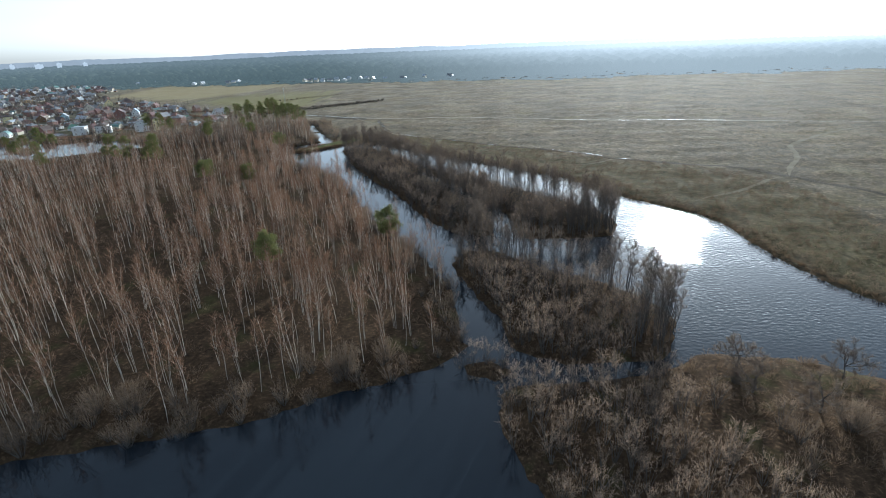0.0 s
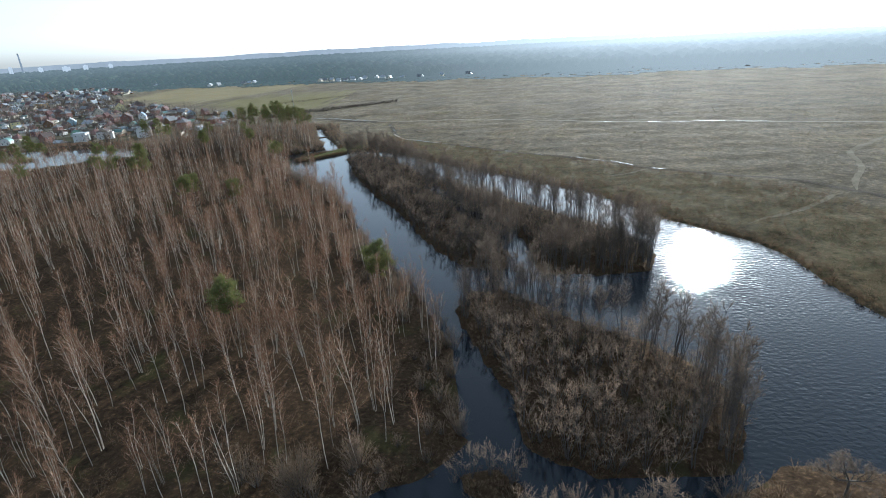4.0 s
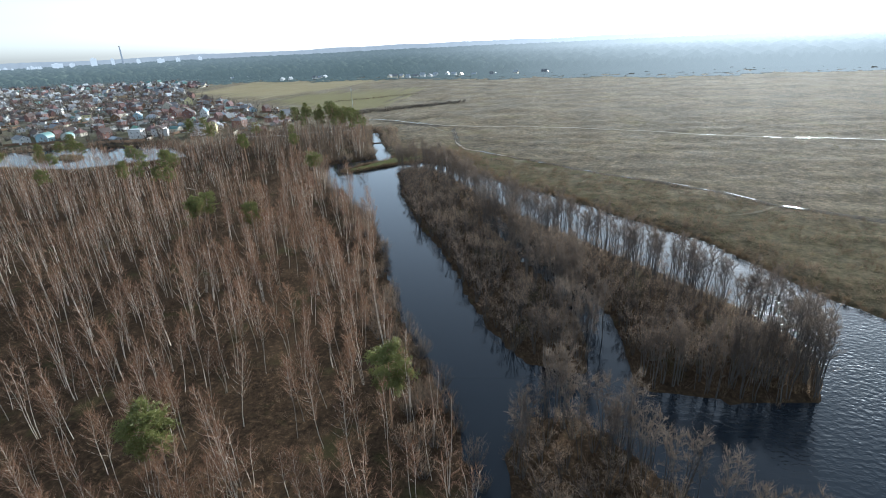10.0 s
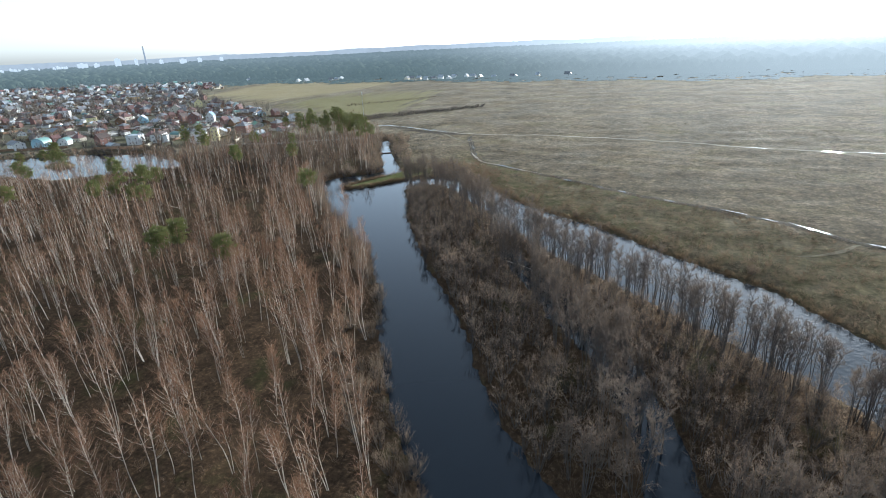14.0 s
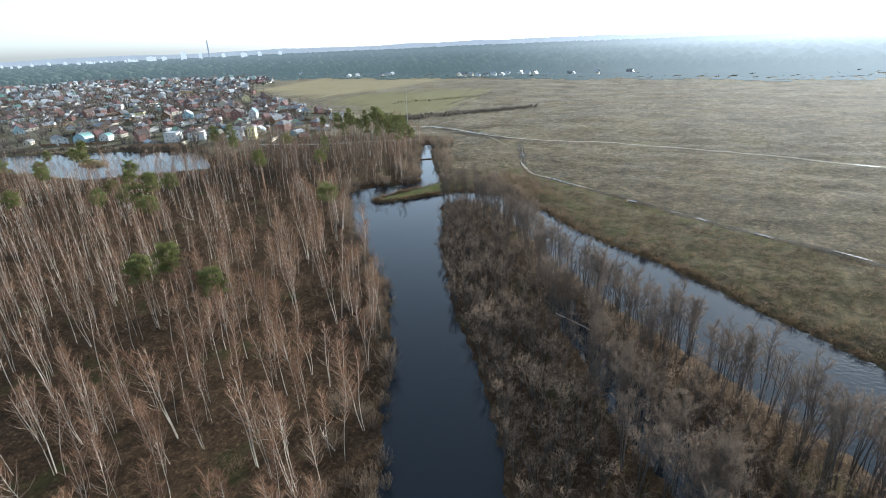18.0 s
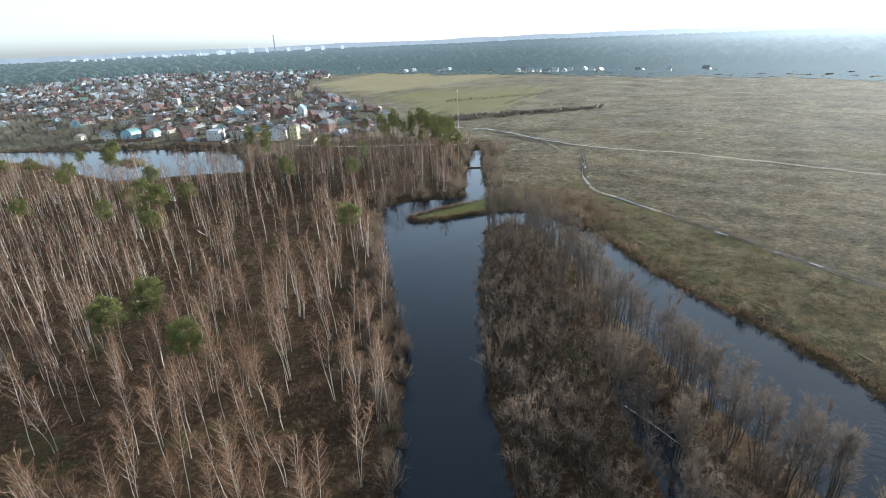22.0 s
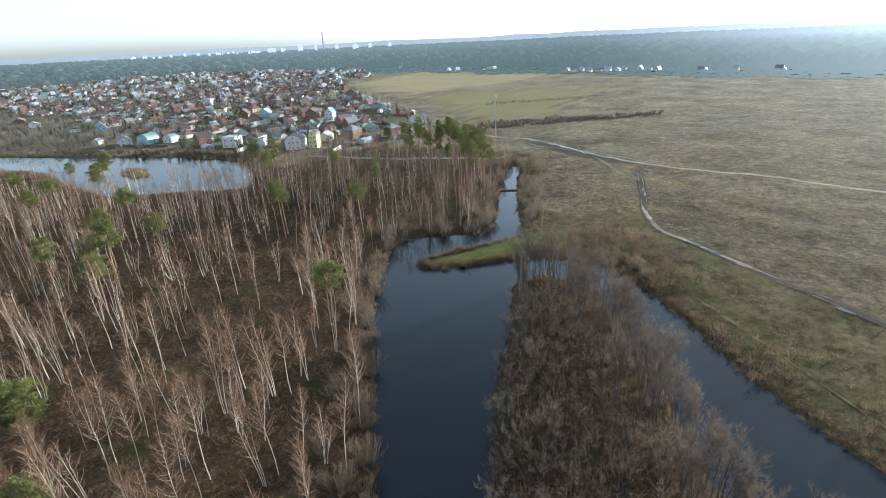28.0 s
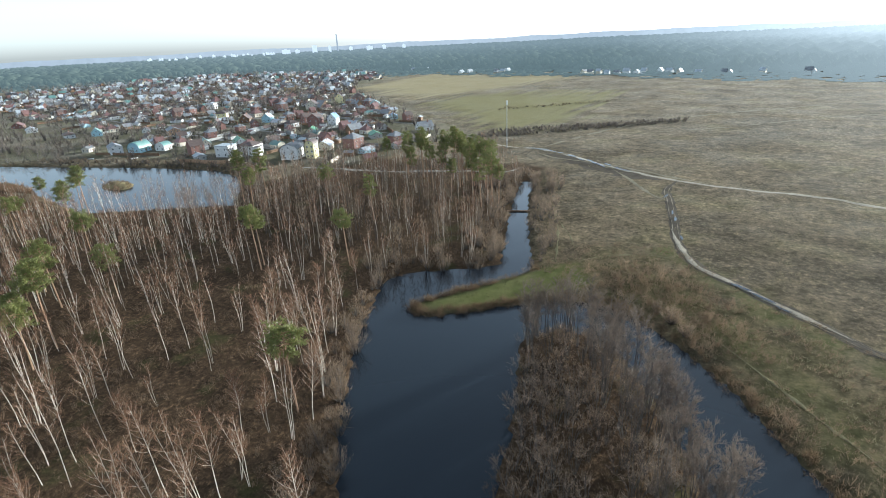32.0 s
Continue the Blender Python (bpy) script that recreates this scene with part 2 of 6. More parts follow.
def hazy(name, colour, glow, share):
    """The distance: far town whose miles of haze are painted as emission."""
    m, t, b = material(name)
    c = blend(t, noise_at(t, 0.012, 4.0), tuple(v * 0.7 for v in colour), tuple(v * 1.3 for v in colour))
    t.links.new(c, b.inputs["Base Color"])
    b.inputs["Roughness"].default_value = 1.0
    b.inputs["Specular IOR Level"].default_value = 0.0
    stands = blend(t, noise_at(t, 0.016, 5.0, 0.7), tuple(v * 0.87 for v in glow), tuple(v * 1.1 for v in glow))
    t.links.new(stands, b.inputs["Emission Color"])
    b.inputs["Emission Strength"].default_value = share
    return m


M = {
    "ground": ground_material(),
    "water": water_material(),
    "birch": birch_bark(),
    "birch_twig": twig("birch_twig", (0.122, 0.065, 0.039), (0.258, 0.153, 0.092), 0.3),
    "bark": plain("alder_bark", (0.05, 0.043, 0.038), (0.12, 0.105, 0.092), 0.8),
    "alder_twig": twig("alder_twig", (0.08, 0.06, 0.046), (0.174, 0.136, 0.105)),
    "thicket_twig": twig("thicket_twig", (0.185, 0.132, 0.092), (0.38, 0.282, 0.2)),
    "shrub": twig("shrub_twig", (0.095, 0.064, 0.042), (0.20, 0.14, 0.088)),
    "pine_bark": plain("pine_bark", (0.22, 0.13, 0.075), (0.42, 0.28, 0.18), 0.35),
    "needles": plain("pine_needles", (0.088, 0.096, 0.028), (0.2, 0.203, 0.06), 0.5, 0.6, 2.0, through=0.3),
    "garden_twig": twig("garden_twig", (0.10, 0.083, 0.068), (0.21, 0.175, 0.145)),
    "willow_twig": twig("willow_twig", (0.12, 0.088, 0.062), (0.255, 0.19, 0.132)),
    "reed": plain("reed", (0.08, 0.052, 0.03), (0.19, 0.13, 0.075), 0.3, through=0.45),
    "spit_grass": plain("spit_grass", (0.035, 0.04, 0.013), (0.12, 0.118, 0.04), 0.5, through=0.4),
    "tuft": plain("grass_tuft", (0.09, 0.08, 0.042), (0.23, 0.2, 0.115), 0.08, through=0.5),
    "mud": plain("track_mud", (0.04, 0.033, 0.024), (0.095, 0.078, 0.057), 0.25, 0.9, 2.5, relief=0.05, specular=0.02),
    "rut": plain("pale_rut", (0.11, 0.09, 0.065), (0.26, 0.215, 0.157), 0.3, 0.9, 2.5, specular=0.03),
    "worn_grass": plain("worn_grass", (0.095, 0.084, 0.045), (0.185, 0.165, 0.092), 0.4, 1.0, specular=0.03),
    "trodden": plain("trodden_grass", (0.1, 0.086, 0.056), (0.205, 0.176, 0.12), 0.3, 1.0, specular=0.02, sheen=0.01),
    "tan_road": plain("tan_road", (0.14, 0.12, 0.09), (0.34, 0.296, 0.225), 0.25, 1.0, specular=0.03, sheen=0.04),
    "lane": plain("lane_gravel", (0.13, 0.12, 0.105), (0.27, 0.25, 0.22), 0.2, 0.8),
}

# ---------------------------------------------------------------- mesh helpers
def mesh_from(name, verts, tris):
    """A mesh from arrays of points and triangles."""
    verts, tris = np.asarray(verts, np.float32), np.asarray(tris, np.int32)
    me = bpy.data.meshes.new(name)
    me.vertices.add(len(verts))
    me.vertices.foreach_set("co", verts.ravel())
    me.loops.add(tris.size)
    me.loops.foreach_set("vertex_index", tris.ravel())
    me.polygons.add(len(tris))
    me.polygons.foreach_set("loop_start", np.arange(0, tris.size, 3, dtype=np.int32))
    me.polygons.foreach_set("loop_total", np.full(len(tris), 3, np.int32))
    me.polygons.foreach_set("use_smooth", np.zeros(len(tris), bool))
    me.update(calc_edges=True)
    return me


def put(name, me, mat, parent=None, label="", smooth=False):
    if mat is not None and not me.materials:
        me.materials.append(mat)
    if smooth:
        me.polygons.foreach_set("use_smooth", np.ones(len(me.polygons), bool))
    ob = new(name, me)
    ob.parent = parent
    return tagged(ob, label)


def joined(pieces):
    vs, fs, n = [], [], 0
    for v, f in pieces:
        vs.append(v)
        fs.append(f + n)
        n += len(v)
    return np.concatenate(vs), np.concatenate(fs)


def tube(points, radii, sides):
    """A tapered, bent stem."""
    points, radii = np.asarray(points, float), np.asarray(radii, float)
    ahead = np.gradient(points, axis=0)
    ahead /= np.linalg.norm(ahead, axis=1, keepdims=True) + 1e-9
    ref = np.array([0.9, 0.3, 0.1])
    u = np.cross(ahead, ref)
    u /= np.linalg.norm(u, axis=1, keepdims=True) + 1e-9
    w = np.cross(ahead, u)
    ang = np.arange(sides) * 2 * np.pi / sides
    v = points[:, None] + radii[:, None, None] * (np.cos(ang)[None, :, None] * u[:, None] + np.sin(ang)[None, :, None] * w[:, None])
    k = len(points)
    i, j = np.meshgrid(np.arange(k - 1), np.arange(sides), indexing="ij")
    p, q = i * sides + j, i * sides + (j + 1) % sides
    f = np.concatenate([np.stack([p, q, q + sides], -1).reshape(-1, 3), np.stack([p, q + sides, p + sides], -1).reshape(-1, 3)])
    return v.reshape(-1, 3), f


def shoots(base, way, length, width, rng):
    """Thin pointed shoots, one three-cornered blade each."""
    way = way / (np.linalg.norm(way, axis=1, keepdims=True) + 1e-9)
    side = np.cross(way, rng.normal(size=way.shape))
    side /= np.linalg.norm(side, axis=1, keepdims=True) + 1e-9
    side *= np.reshape(width, (-1, 1)) / 2
    tip = base + way * np.reshape(length, (-1, 1))
    v = np.stack([base - side, base + side, tip], 1).reshape(-1, 3)
    return v, np.arange(len(v)).reshape(-1, 3)


def spun(v, x, y, z, turn, size, lean=(0, 0)):
    c, s = math.cos(turn), math.sin(turn)
    w = v * size
    w = w @ np.array([[c, s, 0], [-s, c, 0], [0, 0, 1]])
    w[:, 0] += lean[0] * w[:, 2]
    w[:, 1] += lean[1] * w[:, 2]
    return w + (x, y, z)


# ---------------------------------------------------------------- plan
RIVER = [(-420, 26), (-150, 40), (-110, 62), (-75, 67), (-49, 72), (-32, 76), (-25, 81), (-11, 86), (0, 91), (5, 97), (4, 111), (2, 129), (-4, 146),
         (-12, 163), (-20, 178), (-26, 190), (-33, 208), (-42, 235), (-49, 250), (-56, 263), (-68, 280), (-82, 298), (-90, 311), (-99, 327),
         (-104, 338), (-107, 346), (-104, 353), (-97, 358), (-87, 364), (-82, 369), (-90, 392), (-99, 416), (-105, 436), (-111, 458),
         (-106, 459), (-100, 438), (-93, 418), (-82, 392), (-72, 369)]
SHORE = [(-78, 360), (-86, 348), (-92, 338), (-91, 334), (-85, 334), (-75, 342), (-67, 350), (-59, 355), (-51, 357), (-45, 356), (-39, 352), (-32, 346), (-24, 338),
         (-16, 328), (-7, 315), (5, 302), (17, 291), (28, 279), (39, 264), (52, 250), (61, 240), (72, 216), (79, 202), (87, 192), (96, 179),
         (99, 165), (98, 150), (99, 136), (101, 121), (107, 107), (119, 90), (138, 68), (160, 30), (175, -20), (180, -90), (-420, -90)]
ISLAND_A = [(-62, 334), (-55, 316), (-49, 292), (-40, 270), (-31, 247), (-22, 231), (-14, 212), (-8, 195), (-2, 181), (6, 169), (18, 166),
            (20, 176), (16, 200), (7, 218), (-1, 238), (-9, 256), (-12, 266), (-5, 262), (2, 246), (8, 235), (16, 219), (23, 203), (27, 180), (27, 163),
            (45, 160), (58, 162), (63, 172), (64, 182), (57, 197), (45, 213), (31, 231), (16, 250), (1, 268), (-11, 284), (-20, 303), (-31, 324), (-43, 340), (-54, 343)]
ISLAND_B = [(3, 143), (9, 121), (14, 108), (15, 95), (25, 89), (45, 89), (51, 97), (55, 106), (51, 117), (44, 127), (34, 134), (26, 143), (17, 153), (8, 153)]
POINT_C = [(10, 82), (10, 68), (13, 59), (16, 50), (14, 20), (10, -20), (8, -100), (120, -100), (118, 20), (108, 52), (95, 70), (82, 81), (70, 88), (54, 91), (45, 86), (30, 83)]
ISLET = [(3, 90), (9, 92), (14, 88), (12, 85), (6, 85)]
POND = [(-470, 372), (-430, 382), (-391, 393), (-332, 412), (-279, 423), (-252, 416), (-230, 399), (-212, 380), (-238, 364), (-267, 346), (-309, 352), (-366, 360), (-405, 356), (-460, 350)]
POND_ISLE = [(-310, 380), (-306, 385), (-298, 387), (-291, 383), (-289, 378), (-296, 374), (-305, 375)]
GREENFIELD = [(-330, 720), (-285, 816), (-138, 813), (-145, 710), (-134, 634), (-163, 563), (-206, 591), (-258, 648)]
TANFIELD = [(-535, 841), (-559, 1116), (-291, 1089), (-239, 1030), (-293, 835), (-339, 729)]
VILLAGE = [(-560, 395), (-445, 386), (-401, 404), (-361, 422), (-302, 434), (-250, 440), (-205, 455), (-190, 552), (-474, 800), (-550, 890), (-585, 1010), (-640, 1095), (-760, 1180), (-900, 1190), (-1900, 1100), (-1900, 500)]


def signed(poly, x, y):
    """Distance to a closed outline, positive inside."""
    x, y = np.asarray(x, float), np.asarray(y, float)
    best, inside = np.full(x.shape, 1e9), np.zeros(x.shape, bool)
    for (x0, y0), (x1, y1) in zip(poly, poly[1:] + poly[:1]):
        dx, dy = x1 - x0, y1 - y0
        k = np.clip(((x - x0) * dx + (y - y0) * dy) / (dx * dx + dy * dy), 0, 1)
        best = np.minimum(best, (x - x0 - k * dx) ** 2 + (y - y0 - k * dy) ** 2)
        if y0 != y1:
            inside ^= ((y0 > y) != (y1 > y)) & (x < dx * (y - y0) / dy + x0)
    return np.where(inside, 1, -1) * np.sqrt(best)


def waves(x, y, step, seed=0):
    """Smooth unevenness between -1 and 1 with a given step."""
    r = np.random.RandomState(seed)
    out = 0
    for _ in range(6):
        g, p = r.uniform(0, 6.283), r.uniform(0, 6.283)
        f = r.uniform(0.6, 1.7) * 6.283 / step
        out = out + np.sin((x * math.cos(g) + y * math.sin(g)) * f + p + 0.7 * np.sin((y * math.cos(g) - x * math.sin(g)) * f * 0.6 + p))
    return out / 4


def wet(x, y):
    """Distance into the water, negative on land."""
    river = signed(RIVER + SHORE, x, y)
    for isle in (ISLAND_A, ISLAND_B, POINT_C, ISLET):
        river = np.minimum(river, -signed(isle, x, y))
    pond = np.minimum(signed(POND, x, y), -signed(POND_ISLE, x, y))
    return np.maximum(river, pond) + 0.55 * waves(x, y, 7.0, 3) + 0.3 * waves(x, y, 2.6, 4)


def height(x, y, w=None):
    """The ground above the water's level."""
    x, y = np.asarray(x, float), np.asarray(y, float)
    w = wet(x, y) if w is None else w
    land = 0.15 + 1.0 * (1 - np.exp(np.minimum(w, 0) / 4.0)) + 0.25 * np.clip(-w / 6, 0, 1) * waves(x, y, 23, 5)
    mound = signed(POINT_C, x, y)
    land = land + 1.6 * np.clip(mound / 22, 0, 1)
    land = land + 1.3 * np.clip((signed(POND_ISLE, x, y) + 0.5) / 4, 0, 1)
    return np.where(w > 0, -0.15 - np.minimum(w * 0.35, 1.6), land)


def lines(lo, hi, step, out):
    mid = np.arange(lo, hi + step / 2, step)
    grow, left, right = step, [], []
    at = lo
    while at > -out:
        grow *= 1.16
        at -= grow
        left.append(max(at, -out))
    at, grow = hi, step
    while at < out:
        grow *= 1.16
        at += grow
        right.append(min(at, out))
    return np.array(left[::-1] + list(mid) + right)


gx, gy = lines(-470, 200, 2.5, 4900), lines(-20, 470, 2.5, 4900)
X, Y = np.meshgrid(gx, gy)
W = wet(X.ravel(), Y.ravel())
Z = height(X.ravel(), Y.ravel(), W)
nx, ny = len(gx), len(gy)
i, j = np.meshgrid(np.arange(ny - 1), np.arange(nx - 1), indexing="ij")
p = (i * nx + j).ravel()
tris = np.concatenate([np.stack([p, p + 1, p + nx + 1], 1), np.stack([p, p + nx + 1, p + nx], 1)])
ground_mesh = mesh_from("ground", np.stack([X.ravel(), Y.ravel(), Z], 1), tris)


def curve_through(points, step):
    """Points at even steps along a smooth line."""
    q = np.array(points, float)
    q = np.vstack([2 * q[0] - q[1], q, 2 * q[-1] - q[-2]])
    out = []
    for k in range(1, len(q) - 2):
        n = max(2, int(np.linalg.norm(q[k + 1] - q[k]) / step))
        u = np.arange(n)[:, None] / n
        out.append(0.5 * (2 * q[k] + (q[k + 1] - q[k - 1]) * u + (2 * q[k - 1] - 5 * q[k] + 4 * q[k + 1] - q[k + 2]) * u**2 + (3 * q[k] - q[k - 1] - 3 * q[k + 1] + q[k + 2]) * u**3))
    return np.vstack(out + [q[-2:-1]])


def left_wood(x, y):
    """Positive in the birch wood west of the river."""
    edge = signed([(-700, 40), (-420, 26)] + RIVER[1:30] + [(-90, 392), (-99, 416), (-111, 458), (-112, 480), (-190, 474), (-215, 440), (-222, 400), (-245, 362), (-267, 342), (-460, 348), (-700, 340)], x, y)
    return edge


xs, ys = X.ravel(), Y.ravel()
wob = 3 * waves(xs, ys, 17, 8)
wood = left_wood(xs, ys)
isle = np.maximum(np.maximum(signed(ISLAND_A, xs, ys), signed(ISLAND_B, xs, ys)), signed(ISLET, xs, ys))
point = signed(POINT_C, xs, ys)
litter = np.clip((wood + wob + 7) / 4, 0, 1)
litter = np.maximum(litter, np.clip((isle + 4) / 3, 0, 1))
litter = np.maximum(litter, 1.0 * np.clip((point + wob + 8) / 6, 0, 1))
spit = signed([(-92, 336), (-85, 336), (-75, 344), (-66, 352), (-60, 358), (-55, 364), (-56, 371), (-63, 376), (-70, 370), (-79, 358), (-86, 347)], xs, ys)
green = np.clip((spit + 1.0 + 0.3 * wob) / 2.5, 0, 1)
verge = signed([(-50, 362), (-38, 357), (-24, 344), (-5, 321), (16, 298), (30, 284), (45, 266), (52, 262), (38, 282), (22, 302), (5, 322), (-12, 348), (-26, 366), (-40, 376)], xs, ys)
green = np.maximum(green, 0.25 * np.clip((verge + wob + 2) / 6, 0, 1))
lush = np.min([np.hypot(xs - a0, ys - b0) for a0, b0 in curve_through([(-41, 396), (-33, 387), (-21.5, 374), (-11, 364.5), (4, 351.5), (20, 338), (36, 325), (56, 309)], 3)], axis=0)
green = np.maximum(green, 0.5 * np.clip((5 - lush + 0.6 * wob) / 4, 0, 1))
green = np.maximum(green, 0.8 * np.clip((5 - np.hypot(xs + 41, ys - 395)) / 3, 0, 1))
green = np.maximum(green, 0.9 * np.clip((signed(GREENFIELD, xs, ys) + 6 * wob) / 20, 0, 1))
green = np.maximum(green, 0.5 * np.clip(np.maximum(signed(VILLAGE, xs, ys), 0) / 10, 0, 1) * (waves(xs, ys, 45, 11) > -0.15))
straw = 0.75 * np.clip((signed(TANFIELD, xs, ys) + 6 * wob) / 30, 0, 1)
straw = np.maximum(straw, 0.4 * np.clip((signed(GREENFIELD, xs, ys) + 6 * wob) / 20, 0, 1))
straw = np.maximum(straw, 0.5 * np.clip((signed(POND_ISLE, xs, ys) + 2) / 2, 0, 1))
soil = 0.75 * np.clip((signed(VILLAGE, xs, ys) + wob) / 6, 0, 1) * (1 - 0.9 * green)
rough = np.clip((signed(SHORE[8:31] + [(150, 60), (150, 222), (122, 258), (92, 279), (69, 303), (34, 330), (5, 356), (-22, 379), (-40, 400), (-66, 392), (-75, 372)], xs, ys) + 4 * wob + 3) / 16, 0, 1) * 0.75
for name, values in (("rough", rough), ("litter", litter), ("green", green), ("straw", straw), ("soil", soil)):
    att = ground_mesh.attributes.new(name, "FLOAT", "POINT")
    att.data.foreach_set("value", values.astype(np.float32))
tagged(put("ground", ground_mesh, M["ground"], smooth=True), "late autumn meadow, leaf-strewn forest floor and river banks", "ground", kind="structure")


def sheet(name, x0, y0, x1, y1, z, label, arm=None):
    """A level sheet of water, with a side arm of its own where it has one."""
    v = [(x0, y0, z), (x1, y0, z), (x1, y1, z), (x0, y1, z)]
    tri = [(0, 1, 2), (0, 2, 3)]
    if arm:
        v += [(x, y, z) for x, y in arm]
        tri += [(4, 5, 6), (4, 6, 7)]
    return tagged(put(name, mesh_from(name, v, tri), M["water"]), label, "water", kind="structure")


sheet("river_water", -151, -91, 181, 462, 0, "calm dark river water with light ripples round islands", ((-421, -91), (-151, -91), (-151, 120), (-421, 120)))
sheet("pond_water", -471, 343, -210, 426, 0, "still pond water that mirrors the pale sky")


def ribbon(name, points, width, mat, label, lift=0.06, step=3.0, ragged=0.25, category="track", patchy=False):
    """A track laid over the ground, with uneven edges."""
    c = curve_through(points, step)
    d = np.gradient(c, axis=0)
    d /= np.linalg.norm(d, axis=1, keepdims=True)
    side = np.stack([-d[:, 1], d[:, 0]], 1)
    r = np.random.RandomState(len(points) * 7 + int(abs(points[0][0])))
    worn = np.clip(0.3 + 0.9 * waves(c[:, 0], c[:, 1], 9, len(points)), 0.22, 1.3) if patchy else np.ones(len(c))
    at = np.arange(len(c))
    worn = worn * np.clip(np.minimum(at, at[::-1]) / 5.0, 0.12, 1)
    v = []
    for k in (-1.0, -0.45, 0.0, 0.45, 1.0):
        w = k * width * worn / 2 * (1 + ragged * r.uniform(-1, 1, len(c)) * (abs(k) == 1.0))
        q = c + side * np.reshape(w, (-1, 1))
        v.append(np.column_stack([q, height(q[:, 0], q[:, 1]) + lift + (0.01 if k == 0 else 0.0) - (0.035 if abs(k) == 1 else 0)]))
    n = len(c)
    v = np.vstack(v)
    f = []
    for k in range(4):
        a0 = k * n + np.arange(n - 1)
        f += [np.stack([a0, a0 + 1, a0 + n + 1], 1), np.stack([a0, a0 + n + 1, a0 + n], 1)]
    return tagged(put(name, mesh_from(name, v, np.vstack(f)), mat, smooth=True), label, category, kind="structure")


def beside(points, off):
    """The same line shifted sideways."""
    q = np.array(points, float)
    d = np.gradient(q, axis=0)
    d /= np.linalg.norm(d, axis=1, keepdims=True)
    return [tuple(v) for v in q + np.stack([-d[:, 1], d[:, 0]], 1) * off]


def track(name, pts, wide, mat, label):
    ribbon(name, pts, wide, M[mat], label, step=1.6 if wide < 1.4 else 3.0, ragged=0.6 if wide < 1.4 else 0.3, patchy=wide < 1.4)
    if mat == "mud":
        for off in (-0.8, 0.8):
            ribbon("wheel_rut", beside(pts, off), 0.34, M["rut"], "pale wet wheel rut in the track", 0.11, 1.6, 0.7, "track", True)


track("dirt_road", [(-190, 552), (-166, 535), (-144, 524), (-126, 523), (-97, 506), (-80, 493), (-48, 477), (-26, 472), (2, 470), (20, 463), (79, 441), (125, 418), (175, 404), (240, 380), (330, 350)], 2.4, "tan_road", "wet dirt road with pale ruts across the meadow")
track("field_track", [(-48, 477), (-50, 462), (-47, 447), (-42, 422), (-38, 402), (-32, 388), (-22, 379), (-11, 370), (5, 356), (20, 343), (34, 330), (53, 315), (69, 303), (84, 291), (92, 279), (103, 271), (122, 258), (144, 244), (157, 224), (174, 192), (190, 160)], 3.4, "mud", "muddy field track with puddles along the river")
track("side_track", [(68, 264), (78, 264), (87, 268), (96, 275), (103, 272)], 1.6, "trodden", "worn grassy side track curving to the river")
track("cross_track", [(157, 224), (166, 238), (179, 253), (190, 270), (200, 290), (222, 308), (245, 324), (300, 350)], 2.6, "trodden", "pale cart track branching over the meadow")
track("lower_track", [(100, 193), (108, 198), (122, 204), (135, 212), (147, 221), (157, 224)], 2.0, "trodden", "faint cart track through dry grass")
track("cut_track", [(-80, 493), (-67, 473), (-56, 455), (-47, 445)], 1.8, "trodden", "shortcut track over trodden grass")
track("footpath", [(-66, 374), (-68, 377), (-71.6, 389.6), (-76.4, 404), (-83, 420), (-90, 440)], 1.1, "worn_grass", "narrow footpath beside the canal")
track("grass_path", [(-68, 377), (-62, 378), (-55, 385), (-44.5, 390), (-36.6, 389.6)], 1.1, "worn_grass", "narrow footpath through dry grass")
track("canal_track", [(-65, 386), (-68, 393), (-73, 402), (-79, 412), (-84, 421)], 0.7, "worn_grass", "narrow second path beside the canal")
ribbon("muddy_stretch", [(-122, 521), (-113, 511), (-98, 501), (-80, 489), (-68, 481), (-54, 476)], 12.0, M["mud"], "wide churned muddy stretch of the dirt road", 0.05, 2.0, 0.5)
track("upper_track", [(-126, 516), (-113, 505), (-90, 499.5), (-69, 492), (-51, 482.5), (-34, 475)], 2.0, "trodden", "worn cart track beside the muddy road")
track("bank_path", [(-37, 359), (-22, 347), (-6, 329), (8, 312), (22, 298), (34, 284), (46, 268)], 0.9, "worn_grass", "worn angler path along the river bank")
track("forest_path", [(-33, 243), (-36, 252), (-45, 268), (-58, 283), (-72, 300), (-85, 318), (-96, 336)], 1.1, "trodden", "leaf-strewn forest path along the channel")
track("village_road", [(-190, 552), (-227, 584), (-282, 634), (-336, 682), (-405, 742), (-474, 803), (-560, 872)], 9.0, "trodden", "wide rutted dirt road between village and field")
track("wood_lane", [(-236, 441), (-205, 446), (-179, 450), (-150, 461), (-126, 467), (-118, 480)], 3.0, "lane", "pale unpaved lane behind the pines")
track("far_track", [(-126, 530), (-120, 550), (-99, 608), (-70, 652), (0, 720), (90, 790)], 3.0, "trodden", "pale cart track over the far meadow")
track("meadow_track", [(-78, 591), (-33, 623), (-2, 653), (60, 700)], 2.5, "trodden", "pale cart track over the far meadow")
track("hill_track", [(120, 760), (200, 800), (330, 880), (420, 960)], 3.5, "trodden", "pale cart track near the far wood")
ribbon("dry_track", [(-42, 415), (-38, 402), (-32, 388), (-22, 379), (-11, 370), (0, 361)], 1.5, M["tan_road"], "dry pale stretch of the field track", 0.13, 2.0, 0.4)


